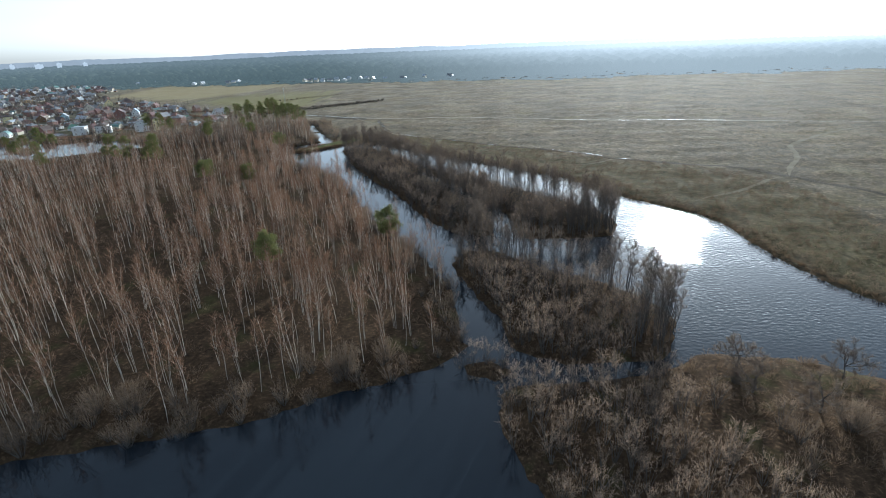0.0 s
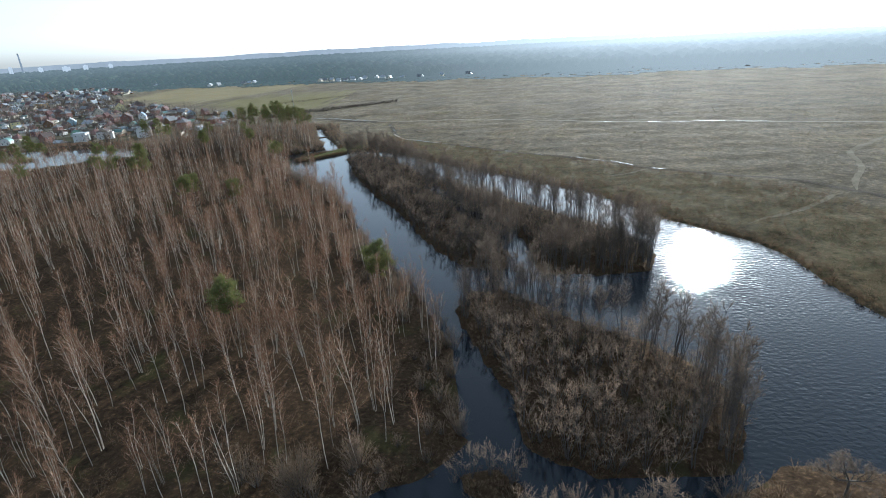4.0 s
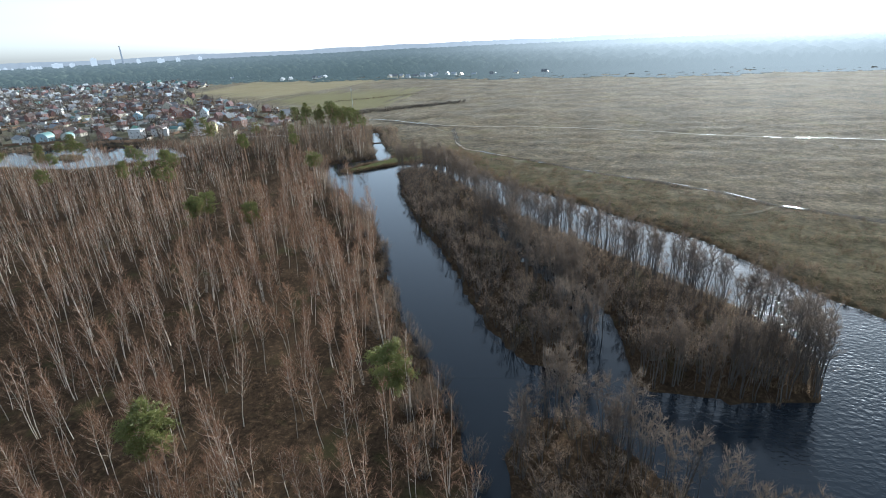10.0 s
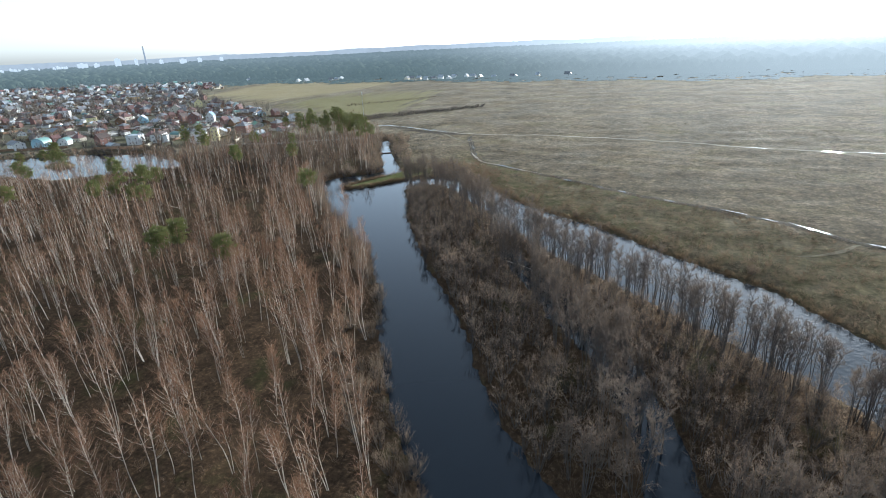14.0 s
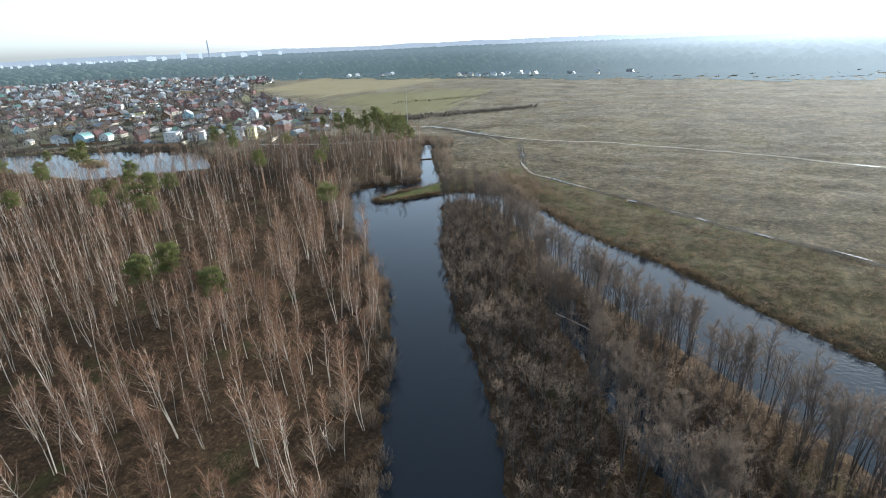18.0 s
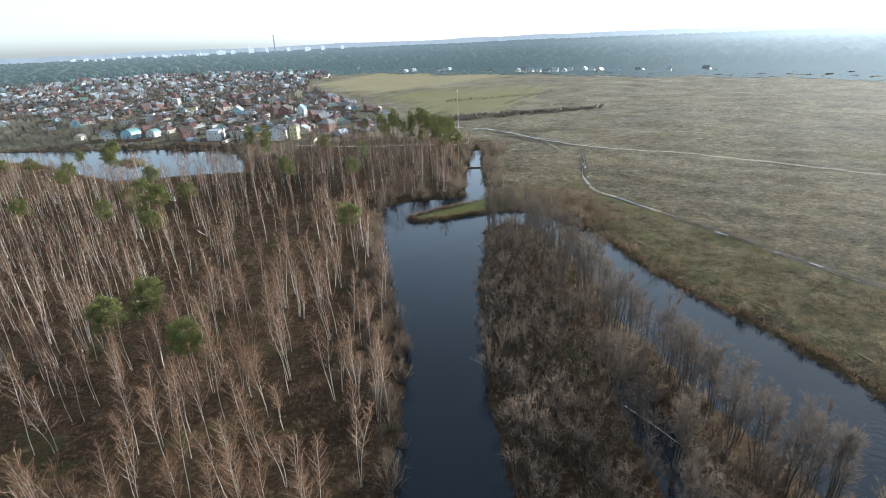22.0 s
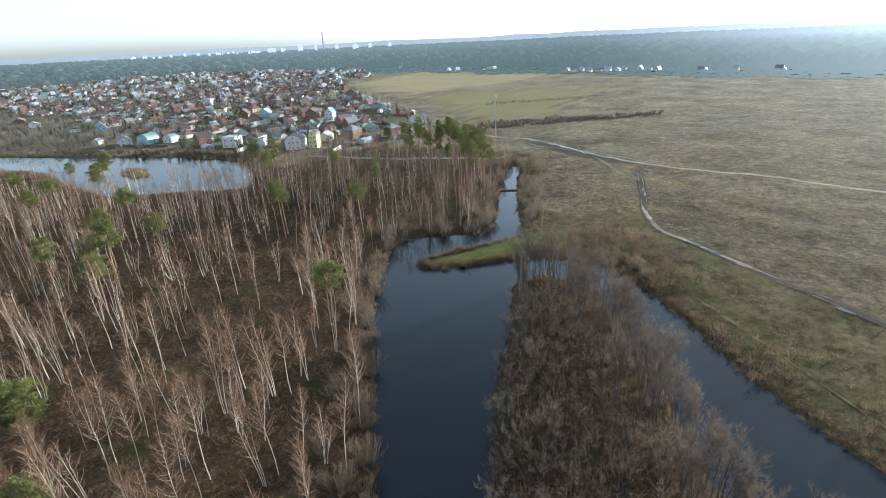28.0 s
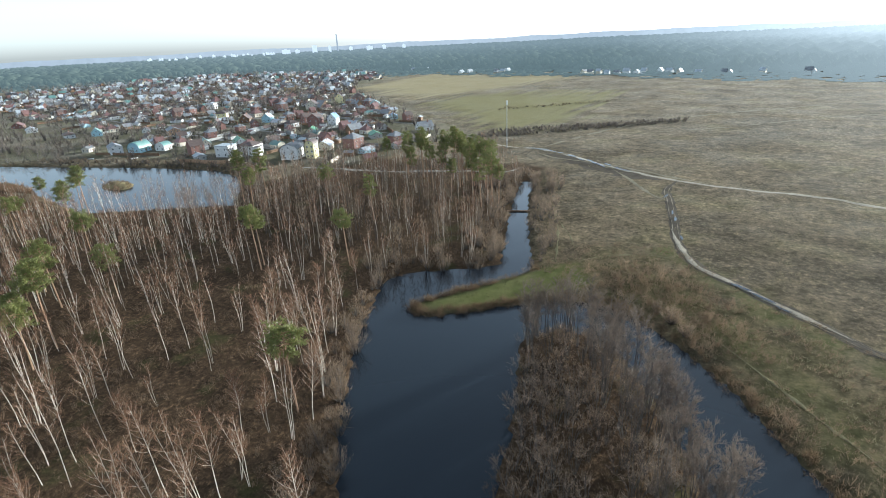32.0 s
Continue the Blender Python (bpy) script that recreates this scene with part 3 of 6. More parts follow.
def puddle(x, y, long, wide, turn):
    r = np.random.RandomState(int(abs(x * 13 + y * 7)))
    n = 18
    ang = np.arange(n) * 2 * np.pi / n
    rad = 1 + 0.22 * np.sin(2 * ang + r.uniform(0, 6)) + 0.15 * np.sin(5 * ang + r.uniform(0, 6))
    c, s = math.cos(turn), math.sin(turn)
    px, py = long / 2 * rad * np.cos(ang), wide / 2 * rad * np.sin(ang)
    v = np.column_stack([x + px * c - py * s, y + px * s + py * c])
    z = float(np.max(height(v[:, 0], v[:, 1]))) + 0.12
    v = np.vstack([np.column_stack([v, np.full(n, z)]), [(x, y, z)]])
    f = [(k, (k + 1) % n, n) for k in range(n)]
    tagged(put("puddle", mesh_from("puddle", v, f), M["water"]), "shallow puddle lying in the wheel ruts", "puddle", "puddles on the tracks", "stuff")


for spot in [(-21, 378, 7, 1.0, -0.6), (-16, 374, 6, 0.9, -0.65), (-12, 370, 5, 0.9, -0.7), (12, 348, 5, 1.2, -0.72), (34, 330, 5, 0.9, -0.75), (69, 304, 8, 0.7, -0.7),
             (87, 287, 12, 0.8, -0.95), (78, 296, 7, 0.6, -0.75), (146, 410, 10, 1.2, -0.42), (163, 406, 15, 0.7, -0.3), (115, 421, 12, 0.8, -0.45),
             (-85, 495, 9, 1.1, -0.9)]:
    puddle(*spot)
for spot in [(-89, 499, 7, 1.2, -0.8), (-76, 491, 5, 1.0, -0.7), (-125, 523, 10, 1.4, -0.1), (-42, 425, 5, 0.7, 1.7), (-38, 408, 4, 0.6, 1.75), (180, 402, 16, 0.9, -0.3), (205, 393, 20, 0.8, -0.35)]:
    puddle(*spot)
for spot in [(-132, 524, 6, 1.8, 0.1), (-118, 520, 7, 1.3, -0.5), (-104, 511, 8, 1.5, -0.55), (-97, 504, 6, 1.1, -0.6), (-92, 503, 5, 1.6, -0.7), (-82, 497, 6, 1.2, -0.6), (-72, 489, 7, 0.9, -0.5), (-112, 517, 4, 1.5, -0.5), (-44, 433, 4, 0.7, 1.65), (-49, 452, 5, 0.7, 1.4), (50, 317, 5, 0.9, -0.7), (26, 337, 4, 0.8, -0.7), (100, 273, 6, 1.0, -0.6)]:
    puddle(*spot)

# ---------------------------------------------------------------- trees
def birch_shape(seed, tall, limbs, per_limb, sides, blades=False, thick=1.0):
    """One to three white stems with short rising limbs, and a haze of thin reddish shoots round them."""
    r = np.random.RandomState(seed)
    k = 8 if sides > 4 else 6
    s = np.linspace(0, 1, k)
    wood, base, way, length = [], [], [], []
    stems = (2, 1, 1, 3, 1)[seed % 5]
    for q in range(stems):
        high = tall * (1.0 if q == 0 else r.uniform(0.72, 0.95))
        bend, dirn = r.uniform(0.2, 1.1) * (1.7 if stems > 1 else 1), r.uniform(0, 1.5) + q * 2.3
        px = np.cos(dirn) * (bend * s**1.5 + 0.22 * q) + 0.16 * np.sin(s * 7 + seed)
        py = np.sin(dirn) * (bend * s**1.5 + 0.22 * q) + 0.16 * np.cos(s * 6 + seed)
        stem = np.column_stack([px, py, s * high - 0.3])
        wood.append(tube(stem, (0.036 if blades else 0.045) * (1 - s) ** 0.75 * tall / 15 + 0.014, sides))
        start = r.uniform(0.3, 0.5)
        count = limbs // stems + 3
        for n in range(count):
            at = start + (0.97 - start) * (n + r.uniform(0, 1)) / count
            p0 = np.array([np.interp(at, s, stem[:, c]) for c in range(3)])
            az, up = n * 2.4 + r.uniform(-0.6, 0.6), r.uniform(0.62, 1.15)
            ln = (0.18 * tall * (1 - at) ** 0.7 + 0.9) * r.uniform(0.65, 1.35)
            out = np.array([np.cos(az) * np.cos(up), np.sin(az) * np.cos(up), np.sin(up)])
            p1 = p0 + out * ln * 0.5
            p2 = p1 + (out + np.array([0, 0, 0.45])) * ln * 0.45
            if blades:
                wood.append(shoots(p0[None], (p2 - p0)[None], [np.linalg.norm(p2 - p0)], [0.03], r))
            else:
                wood.append(tube([p0, p1, p2], np.array([0.02, 0.014, 0.005]) * tall / 15 * (1.35 - 0.6 * at), 3))
            u = r.uniform(0.15, 1.05, per_limb)[:, None]
            base.append(np.where(u < 0.55, p0 + (p1 - p0) * u / 0.55, p1 + (p2 - p1) * (u - 0.55) / 0.45))
            way.append(out * 0.55 + r.normal(0, 0.42, (per_limb, 3)) + np.array([0, 0, 0.4]))
            length.append(r.uniform(0.45, 1.25, per_limb))
        top = np.array([np.interp(r.uniform(0.8, 1.0, per_limb), s, stem[:, c]) for c in range(3)]).T
        base.append(top)
        way.append(r.normal(0, 0.35, (per_limb, 3)) + np.array([0, 0, 0.9]))
        length.append(r.uniform(0.4, 0.9, per_limb))
    base, way, length = np.vstack(base), np.vstack(way), np.concatenate(length)
    return joined(wood), shoots(base, way, length, thick * r.uniform(0.014, 0.03, len(base)), r)


def alder_shape(seed, tall, stems, limbs, per_limb):
    """One to three straight dark stems, bare below, with a slim grey head of fine shoots."""
    r = np.random.RandomState(seed)
    wood, base, way, length = [], [], [], []
    for q in range(stems):
        az = q * 6.28 / stems + r.uniform(-0.5, 0.5)
        ln = tall * r.uniform(0.8, 1.04)
        s = np.linspace(0, 1, 6)
        off = r.uniform(0.3, 1.3) * (0.3 if stems == 1 else 1)
        wave = 0.1 * np.sin(s * 8 + seed)
        stem = np.column_stack([np.cos(az) * (0.2 + off * s**1.3) + wave, np.sin(az) * (0.2 + off * s**1.3) - wave, s * ln - 0.4])
        wood.append(tube(stem, 0.066 * (1 - s) ** 0.8 * tall / 11 + 0.012, 4))
        for n in range(limbs):
            at = 0.3 + 0.68 * math.sqrt(r.uniform(0, 1))
            p0 = np.array([np.interp(at, s, stem[:, c]) for c in range(3)])
            g, up = r.uniform(0, 6.28), r.uniform(0.45, 1.1)
            out = np.array([np.cos(g) * np.cos(up), np.sin(g) * np.cos(up), np.sin(up)])
            ll = r.uniform(0.8, 1.9) * tall / 11 * (1.65 - at)
            p1 = p0 + out * ll
            wood.append(tube([p0, p1], [0.026, 0.007], 3))
            u = r.uniform(0.2, 1.05, per_limb)[:, None]
            base.append(p0 + (p1 - p0) * u)
            way.append(out * 0.6 + r.normal(0, 0.4, (per_limb, 3)) + np.array([0, 0, 0.6]))
            length.append(r.uniform(0.45, 1.15, per_limb))
    base, way, length = np.vstack(base), np.vstack(way), np.concatenate(length)
    return joined(wood), shoots(base, way, length, r.uniform(0.02, 0.038, len(base)), r)


def dome_shape(seed, tall, wide, forks, fine):
    """A round-headed many-stemmed tree: forking rods that fan out under a dome of fine shoots."""
    r = np.random.RandomState(seed)
    wood, base, way = [], [], []
    for n in range(forks):
        g, out = r.uniform(0, 6.28), math.sqrt(r.uniform(0, 1))
        foot = np.array([math.cos(g) * 0.25 * out, math.sin(g) * 0.25 * out, -0.3])
        head = np.array([math.cos(g) * out * wide * 0.5, math.sin(g) * out * wide * 0.5, tall * math.sqrt(1 - 0.62 * out * out) * r.uniform(0.8, 1.0)])
        mid = foot * 0.4 + head * 0.6
        mid[:2] *= 0.75
        wood.append(tube([foot, mid, head], [0.045, 0.03, 0.008], 3))
        for q in range(3):
            p0 = mid + (head - mid) * r.uniform(0.0, 0.5)
            d = (head - mid) / np.linalg.norm(head - mid) + r.normal(0, 0.42, 3) + (0, 0, 0.2)
            p1 = p0 + d / np.linalg.norm(d) * r.uniform(0.14, 0.26) * tall
            wood.append(shoots(p0[None], (p1 - p0)[None], [np.linalg.norm(p1 - p0)], [0.04], r))
            m = fine // (forks * 4)
            base.append(p0 + (p1 - p0) * r.uniform(0.2, 1.0, (m, 1)))
            way.append(d / np.linalg.norm(d) * 0.7 + r.normal(0, 0.45, (m, 3)) + (0, 0, 0.1))
        m = fine // (forks * 4)
        base.append(mid + (head - mid) * r.uniform(0.1, 1.0, (m, 1)))
        way.append((head - mid) / np.linalg.norm(head - mid) * 0.7 + r.normal(0, 0.45, (m, 3)))
    base, way = np.vstack(base), np.vstack(way)
    return joined(wood), shoots(base, way, r.uniform(0.05, 0.13, len(base)) * tall, r.uniform(0.02, 0.04, len(base)), r)


def clump_shape(seed, tall, wide, stems, fine, thick=1.0):
    """A round bush or small tree: a fan of rods with a haze of fine shoots on its outer half."""
    r = np.random.RandomState(seed)
    g, out = r.uniform(0, 6.28, stems), np.sqrt(r.uniform(0, 1, stems))
    foot = np.column_stack([np.cos(g), np.sin(g), 0 * g]) * (0.1 * wide * out)[:, None] - (0, 0, 0.2)
    high = tall * np.sqrt(np.clip(1 - 0.75 * out**2, 0.2, 1)) * r.uniform(0.75, 1.05, stems)
    head = np.column_stack([np.cos(g) * out * wide / 2, np.sin(g) * out * wide / 2, high])
    way = head - foot
    rods = shoots(foot, way, np.linalg.norm(way, axis=1), thick * r.uniform(0.07, 0.12, stems), r)
    k = r.randint(0, stems, fine)
    at = r.uniform(0.3, 1.0, fine)[:, None]
    base = foot[k] + way[k] * at
    d = way[k] / np.linalg.norm(way[k], axis=1, keepdims=True) * 0.6 + r.normal(0, 0.36, (fine, 3)) + (0, 0, 0.35)
    mist = shoots(base, d, r.uniform(0.12, 0.3, fine) * tall, thick * r.uniform(0.03, 0.055, fine), r)
    return rods, mist


def oak_shape(seed, tall):
    """A broad tree whose crooked limbs fork three times."""
    r = np.random.RandomState(seed)
    wood, base, way = [], [], []

    def grow(p, d, ln, rad, level):
        mid = p + d * ln * 0.5 + r.normal(0, 0.06 * ln, 3)
        end = p + d * ln
        wood.append(tube([p, mid, end], [rad, rad * 0.8, rad * 0.6], 5 if level < 2 else 3))
        if level >= 2:
            n = 26
            base.append(p + (end - p) * r.uniform(0.2, 1.0, (n, 1)))
            way.append(d * 0.7 + r.normal(0, 0.55, (n, 3)))
        if level == 4:
            return
        for q in range(3 if level else 5):
            g = r.normal(0, 0.52, 3)
            nd = d * (0.75 if level else 0.6) + g * (1.0 if level else 1.25) + np.array([0, 0, 0.16])
            grow(end if q else mid, nd / np.linalg.norm(nd), ln * r.uniform(0.62, 0.8), rad * 0.58, level + 1)
    grow(np.array([0, 0, -0.3]), np.array([0.02, 0.03, 1.0]), tall * 0.3, 0.17, 0)
    base, way = np.vstack(base), np.vstack(way)
    return joined(wood), shoots(base, way, r.uniform(0.35, 0.8, len(base)), r.uniform(0.014, 0.028, len(base)), r)


def pine_shape(seed, tall, low=0.58, wide=2.6, limbs=56, fine=1.0):
    """A tall bare orange stem with a flat-topped head of needle tufts."""
    r = np.random.RandomState(seed)
    s = np.linspace(0, 1, 9)
    stem = np.column_stack([0.5 * s**2 * np.cos(seed) + 0.1 * np.sin(5 * s), 0.5 * s**2 * np.sin(seed), s * tall - 0.3])
    wood = [tube(stem, 0.19 * (1 - s) ** 0.7 * tall / 19 + 0.03, 6)]
    cv = []
    for n in range(limbs):
        at = low + (1 - low) * (int(r.uniform(0, 9)) + r.uniform(0.2, 0.6)) / 9.2
        p0 = np.array([np.interp(at, s, stem[:, c]) for c in range(3)])
        u = (at - low) / (1 - low)
        reach = wide * (0.55 + 0.65 * math.sin(math.pi * min(1, 0.25 + 0.75 * u))) * r.uniform(0.45, 1.1)
        g = n * 2.4 + r.uniform(-0.4, 0.4)
        end = p0 + np.array([np.cos(g) * reach, np.sin(g) * reach, r.uniform(-0.1, 0.5) * reach])
        wood.append(tube([p0, (p0 + end) / 2 + (0, 0, 0.12), end], [0.06, 0.04, 0.015], 3))
        for m in range(3):
            c = p0 + (end - p0) * r.uniform(0.55, 1.1) + r.normal(0, 0.16, 3)
            k = int(17 * fine)
            d = r.normal(0, 1, (k, 3)) * (1, 1, 0.7) + (0, 0, 0.45)
            cv.append(shoots(c + r.normal(0, 0.3 + 0.04 * fine, (k, 3)) * (1, 1, 0.5), d, r.uniform(0.35, 0.7, k), np.full(k, 0.25 / fine**0.6), r))
    return joined(wood), joined(cv)


def shrub_shape(seed, tall, wide, n):
    r = np.random.RandomState(seed)
    g = r.uniform(0, 6.28, n)
    base = np.column_stack([np.cos(g), np.sin(g), np.zeros(n)]) * (r.uniform(0, wide * 0.35, n))[:, None]
    base[:, 2] = -0.1
    way = np.column_stack([np.cos(g) * r.uniform(0.1, 0.9, n), np.sin(g) * r.uniform(0.1, 0.9, n), np.full(n, 1.0)])
    one = shoots(base, way, r.uniform(0.5, 1.0, n) * tall, r.uniform(0.04, 0.08, n), r)
    k = 2 * n
    pick = r.randint(0, n, k)
    w = way[pick] / np.linalg.norm(way[pick], axis=1, keepdims=True)
    mid = base[pick] + w * (r.uniform(0.3, 0.9, k) * tall * 0.8)[:, None]
    two = shoots(mid, w * 0.6 + r.normal(0, 0.5, (k, 3)), r.uniform(0.3, 0.8, k), r.uniform(0.03, 0.06, k), r)
    return joined([one, two])


def tree_proto(name, parts, mats, label, category, group):
    root = new(name)
    for (v, f), (pname, mat) in zip(parts, mats):
        put(pname, mesh_from(name + "_" + pname, v, f), mat, root)
    return tagged(root, label, category, group)


def planted(protos, spots, rng, lo, hi, tilt=3.0):
    """One tree at each spot; the first ones are the prototypes themselves."""
    z = height(np.array([q[0] for q in spots]), np.array([q[1] for q in spots])) if len(spots) else []
    used = [False] * len(protos)
    for (x, y), zz in zip(spots, z):
        k = rng.randint(len(protos))
        size = rng.uniform(lo, hi)
        m = pose(x, y, max(zz, -0.2), rng.uniform(-tilt, tilt), rng.uniform(-tilt, tilt), rng.uniform(0, 360)) @ Matrix.Diagonal((size, size, size * rng.uniform(0.94, 1.06), 1))
        if used[k]:
            copy_thing(protos[k], m)
        else:
            protos[k].matrix_basis = m
            used[k] = True
    for k, done in enumerate(used):
        if not done:
            for o in (*protos[k].children_recursive, protos[k]):
                bpy.data.objects.remove(o)


def crowd(name, shapes, spots, mats, rng, lo, hi, label, category, lean=0.05):
    """Many trees as joined meshes, a mesh for the wood and one for the shoots."""
    z = height(np.array([q[0] for q in spots]), np.array([q[1] for q in spots]))
    root = tagged(new(name), label, category, kind="stuff")
    out = [[] for _ in mats]
    for (x, y), zz in zip(spots, z):
        shape = shapes[rng.randint(len(shapes))]
        turn, size, tip = rng.uniform(0, 6.28), rng.uniform(lo, hi), (rng.uniform(-lean, lean), rng.uniform(-lean, lean))
        for part, bucket in zip(shape, out):
            bucket.append((spun(part[0], x, y, max(zz, -0.2), turn, size, tip), part[1]))
    for (pname, mat), bucket in zip(mats, out):
        tagged(put(pname, mesh_from(name + "_" + pname, *joined(bucket)), mat, root), kind="stuff")
    return root


def scatter(x0, y0, x1, y1, step, keep, rng):
    """Jittered spots; keep(x, y) gives each one's chance."""
    xs, ys = np.meshgrid(np.arange(x0, x1, step), np.arange(y0, y1, step))
    xs = (xs + rng.uniform(-0.5, 0.5, xs.shape) * step).ravel()
    ys = (ys + rng.uniform(-0.5, 0.5, ys.shape) * step).ravel()
    ok = rng.uniform(0, 1, xs.shape) < keep(xs, ys)
    return list(zip(xs[ok].tolist(), ys[ok].tolist()))


rng = np.random.RandomState(11)

# birches of the west wood
def birch_chance(x, y):
    inside = (left_wood(x, y) > 2.0) & (wet(x, y) < -2.0)
    open_ground = np.clip(0.78 + 0.8 * waves(x, y, 34, 21), 0.12, 1)
    thin = np.where((y > 265) & (x > -170) & (y < 352), 0.55, np.where((y > 352) & (x > -200), 0.5, 1.0))
    return inside * open_ground * thin


birch_spots = scatter(-330, 70, 0, 480, 5.2, birch_chance, rng)
near = sorted(birch_spots, key=lambda q: abs(q[0] + 62 + 0.20 * (q[1] - 200)) + 1000 * (q[1] < 100 or q[1] > 345 or q[0] < -150))
near_birch, far_birch = near[:295], near[295:]
birches = [tree_proto("birch_tree", birch_shape(40 + k, 12.5 + k * 0.8, 28, 40, 4, False, 1.35), (("trunk", M["birch"]), ("crown", M["birch_twig"])),
                      "bare white-stemmed birch with reddish twigs on leaf litter", "tree", "birches of the wood") for k in range(10)]
planted(birches, near_birch, rng, 0.78, 1.12, 6.0)
low_birch = [birch_shape(70 + k, 11.5 + k * 0.8, 12, 10, 4, True, 3.6) for k in range(10)]
mid_birch = [birch_shape(90 + k, 11.5 + k * 0.8, 17, 20, 4, True, 1.75) for k in range(10)]
by_pond = [q for q in far_birch if signed(POND, np.array([q[0]]), np.array([q[1]]))[0] > -42]
far_birch = [q for q in far_birch if q not in set(by_pond)]
crowd("young_birches", low_birch, by_pond, (("trunks", M["birch"]), ("crowns", M["birch_twig"])), rng, 0.75, 1.02, "young leafless birches above the pond", "wood")
beside_way = [q for q in far_birch if q[0] > -150 and q[1] < 300]
far_birch = [q for q in far_birch if q not in set(beside_way)]
crowd("birch_stand", mid_birch, beside_way, (("trunks", M["birch"]), ("crowns", M["birch_twig"])), rng, 0.75, 1.15, "leafless birches with slender white stems", "wood")
crowd("birch_wood", low_birch, far_birch, (("trunks", M["birch"]), ("crowns", M["birch_twig"])), rng, 0.8, 1.15, "dense leafless birch wood with pale stems", "wood")

brown_spots = scatter(-215, 352, -96, 448, 4.4, lambda x, y: (left_wood(x, y) > -6) * (wet(x, y) < -3) * np.clip(0.62 + 0.6 * waves(x, y, 22, 23), 0.1, 0.9), rng)
crowd("mixed_wood", low_birch, brown_spots, (("trunks", M["bark"]), ("crowns", M["willow_twig"])), rng, 0.55, 1.0, "brown leafless mixed wood beside the canal", "wood")

# alders and willows of the islands and banks
def island_chance(x, y):
    d = np.maximum(np.maximum(signed(ISLAND_A, x, y), signed(ISLAND_B, x, y)), 0.8 * signed(ISLET, x, y))
    return (d > 0.3) * np.clip(0.92 + 0.2 * waves(x, y, 21, 31), 0.75, 1)


def bank_chance(x, y):
    w = wet(x, y)
    strip = (left_wood(x, y) > -1) & (w < 1.5) & (w > -10)
    return strip * np.where(w > -5, 0.62, 0.3) * np.clip(0.9 + 0.7 * waves(x, y, 19, 33), 0.25, 1)


def canal_chance(x, y):
    c = (x + 95 + (y - 400) * 0.28)
    return ((wet(x, y) < -0.6) & (wet(x, y) > -14) & (c > -20) & (c < 19) & (y > 372) & (y < 470)) * 0.7


def point_chance(x, y):
    return ((signed(POINT_C, x, y) > 1) & (y < 80) & (y > 25)) * np.clip(0.1 + 0.4 * waves(x, y, 15, 77), 0.02, 0.4)


EAST_RIM = [(27, 163), (45, 160), (58, 162), (63, 172), (64, 182), (57, 197), (45, 213), (31, 231), (16, 250), (1, 268), (-11, 284), (-20, 303), (-31, 324), (-43, 340), (-54, 343), (-62, 334)]
GAP_RIM = [(6, 169), (18, 166), (20, 176), (16, 200), (7, 218), (-1, 238), (-9, 256)]
B_RIM = [(45, 89), (51, 97), (55, 106), (51, 117), (44, 127), (34, 134), (26, 143), (17, 153), (8, 153), (3, 143)]


GAP = [(20, 176), (16, 200), (7, 218), (-1, 238), (-9, 256), (-12, 266), (-5, 262), (2, 246), (8, 235), (16, 219), (23, 203), (27, 180)]


def off_line(line, x, y):
    """Distance to an open line."""
    best = np.full(np.shape(x), 1e9)
    for (x0, y0), (x1, y1) in zip(line, line[1:]):
        dx, dy = x1 - x0, y1 - y0
        k = np.clip(((x - x0) * dx + (y - y0) * dy) / (dx * dx + dy * dy), 0, 1)
        best = np.minimum(best, np.hypot(x - x0 - k * dx, y - y0 - k * dy))
    return best


alder_spots = scatter(-66, 86, 70, 346, 3.0, island_chance, rng) + scatter(-15, 170, 30, 270, 2.8, lambda x, y: (signed(GAP, x, y) > -0.5) * np.clip((y - 174) / 26, 0, 0.9), rng) + scatter(8, 30, 60, 86, 3.4, lambda x, y: (signed(POINT_C, x, y) > 0.3) * np.clip((50 - x) / 14 + 0.5 * waves(x, y, 16, 32), 0, 0.9), rng)
ax, ay = np.array([q[0] for q in alder_spots]), np.array([q[1] for q in alder_spots])
rim = np.minimum(off_line(EAST_RIM, ax, ay), np.minimum(off_line(GAP_RIM, ax, ay) + 5, off_line(B_RIM, ax, ay) + 3)) + rng.uniform(0, 9, len(ax))
tall_ones = [q for q, d in sorted(zip(alder_spots, rim), key=lambda p: p[1])[:285]]
mass = [q for q in alder_spots if q not in set(tall_ones)]
alders = [tree_proto("alder_tree", alder_shape(140 + k, 10.6 + k * 0.36, 2 + k % 3, (24, 19, 16)[k % 3], 20), (("trunk", M["bark"]), ("crown", M["alder_twig"])),
                     "leafless grey-brown alder with bare dark stems", "tree", "alders of the islands") for k in range(9)]
planted(alders, tall_ones, rng, 0.92, 1.22, 5.0)
screen = scatter(-66, 86, 70, 346, 2.5, lambda x, y: 0.8 * ((off_line(EAST_RIM, x, y) < 4.5) | (off_line(B_RIM, x, y) < 2.5)) * (island_chance(x, y) > 0), rng)
crowd("alder_screen", [alder_shape(155 + k, 9.6 + k * 0.5, 1 + k % 3, (18, 12, 9)[k % 3], 13) for k in range(6)], screen, (("trunks", M["bark"]), ("crowns", M["alder_twig"])), rng, 0.9, 1.18, "dark row of leafless alders along the island shore", "thicket")
domes = [dome_shape(170 + k, 6.0 + k * 0.45, 5.2 + 0.3 * (k % 4), 10, 390) for k in range(8)]
crowd("alder_thicket", domes, mass, (("trunks", M["bark"]), ("crowns", M["thicket_twig"])), rng, 0.75, 1.15, "dense leafless round-headed alder and willow on the islands", "thicket")
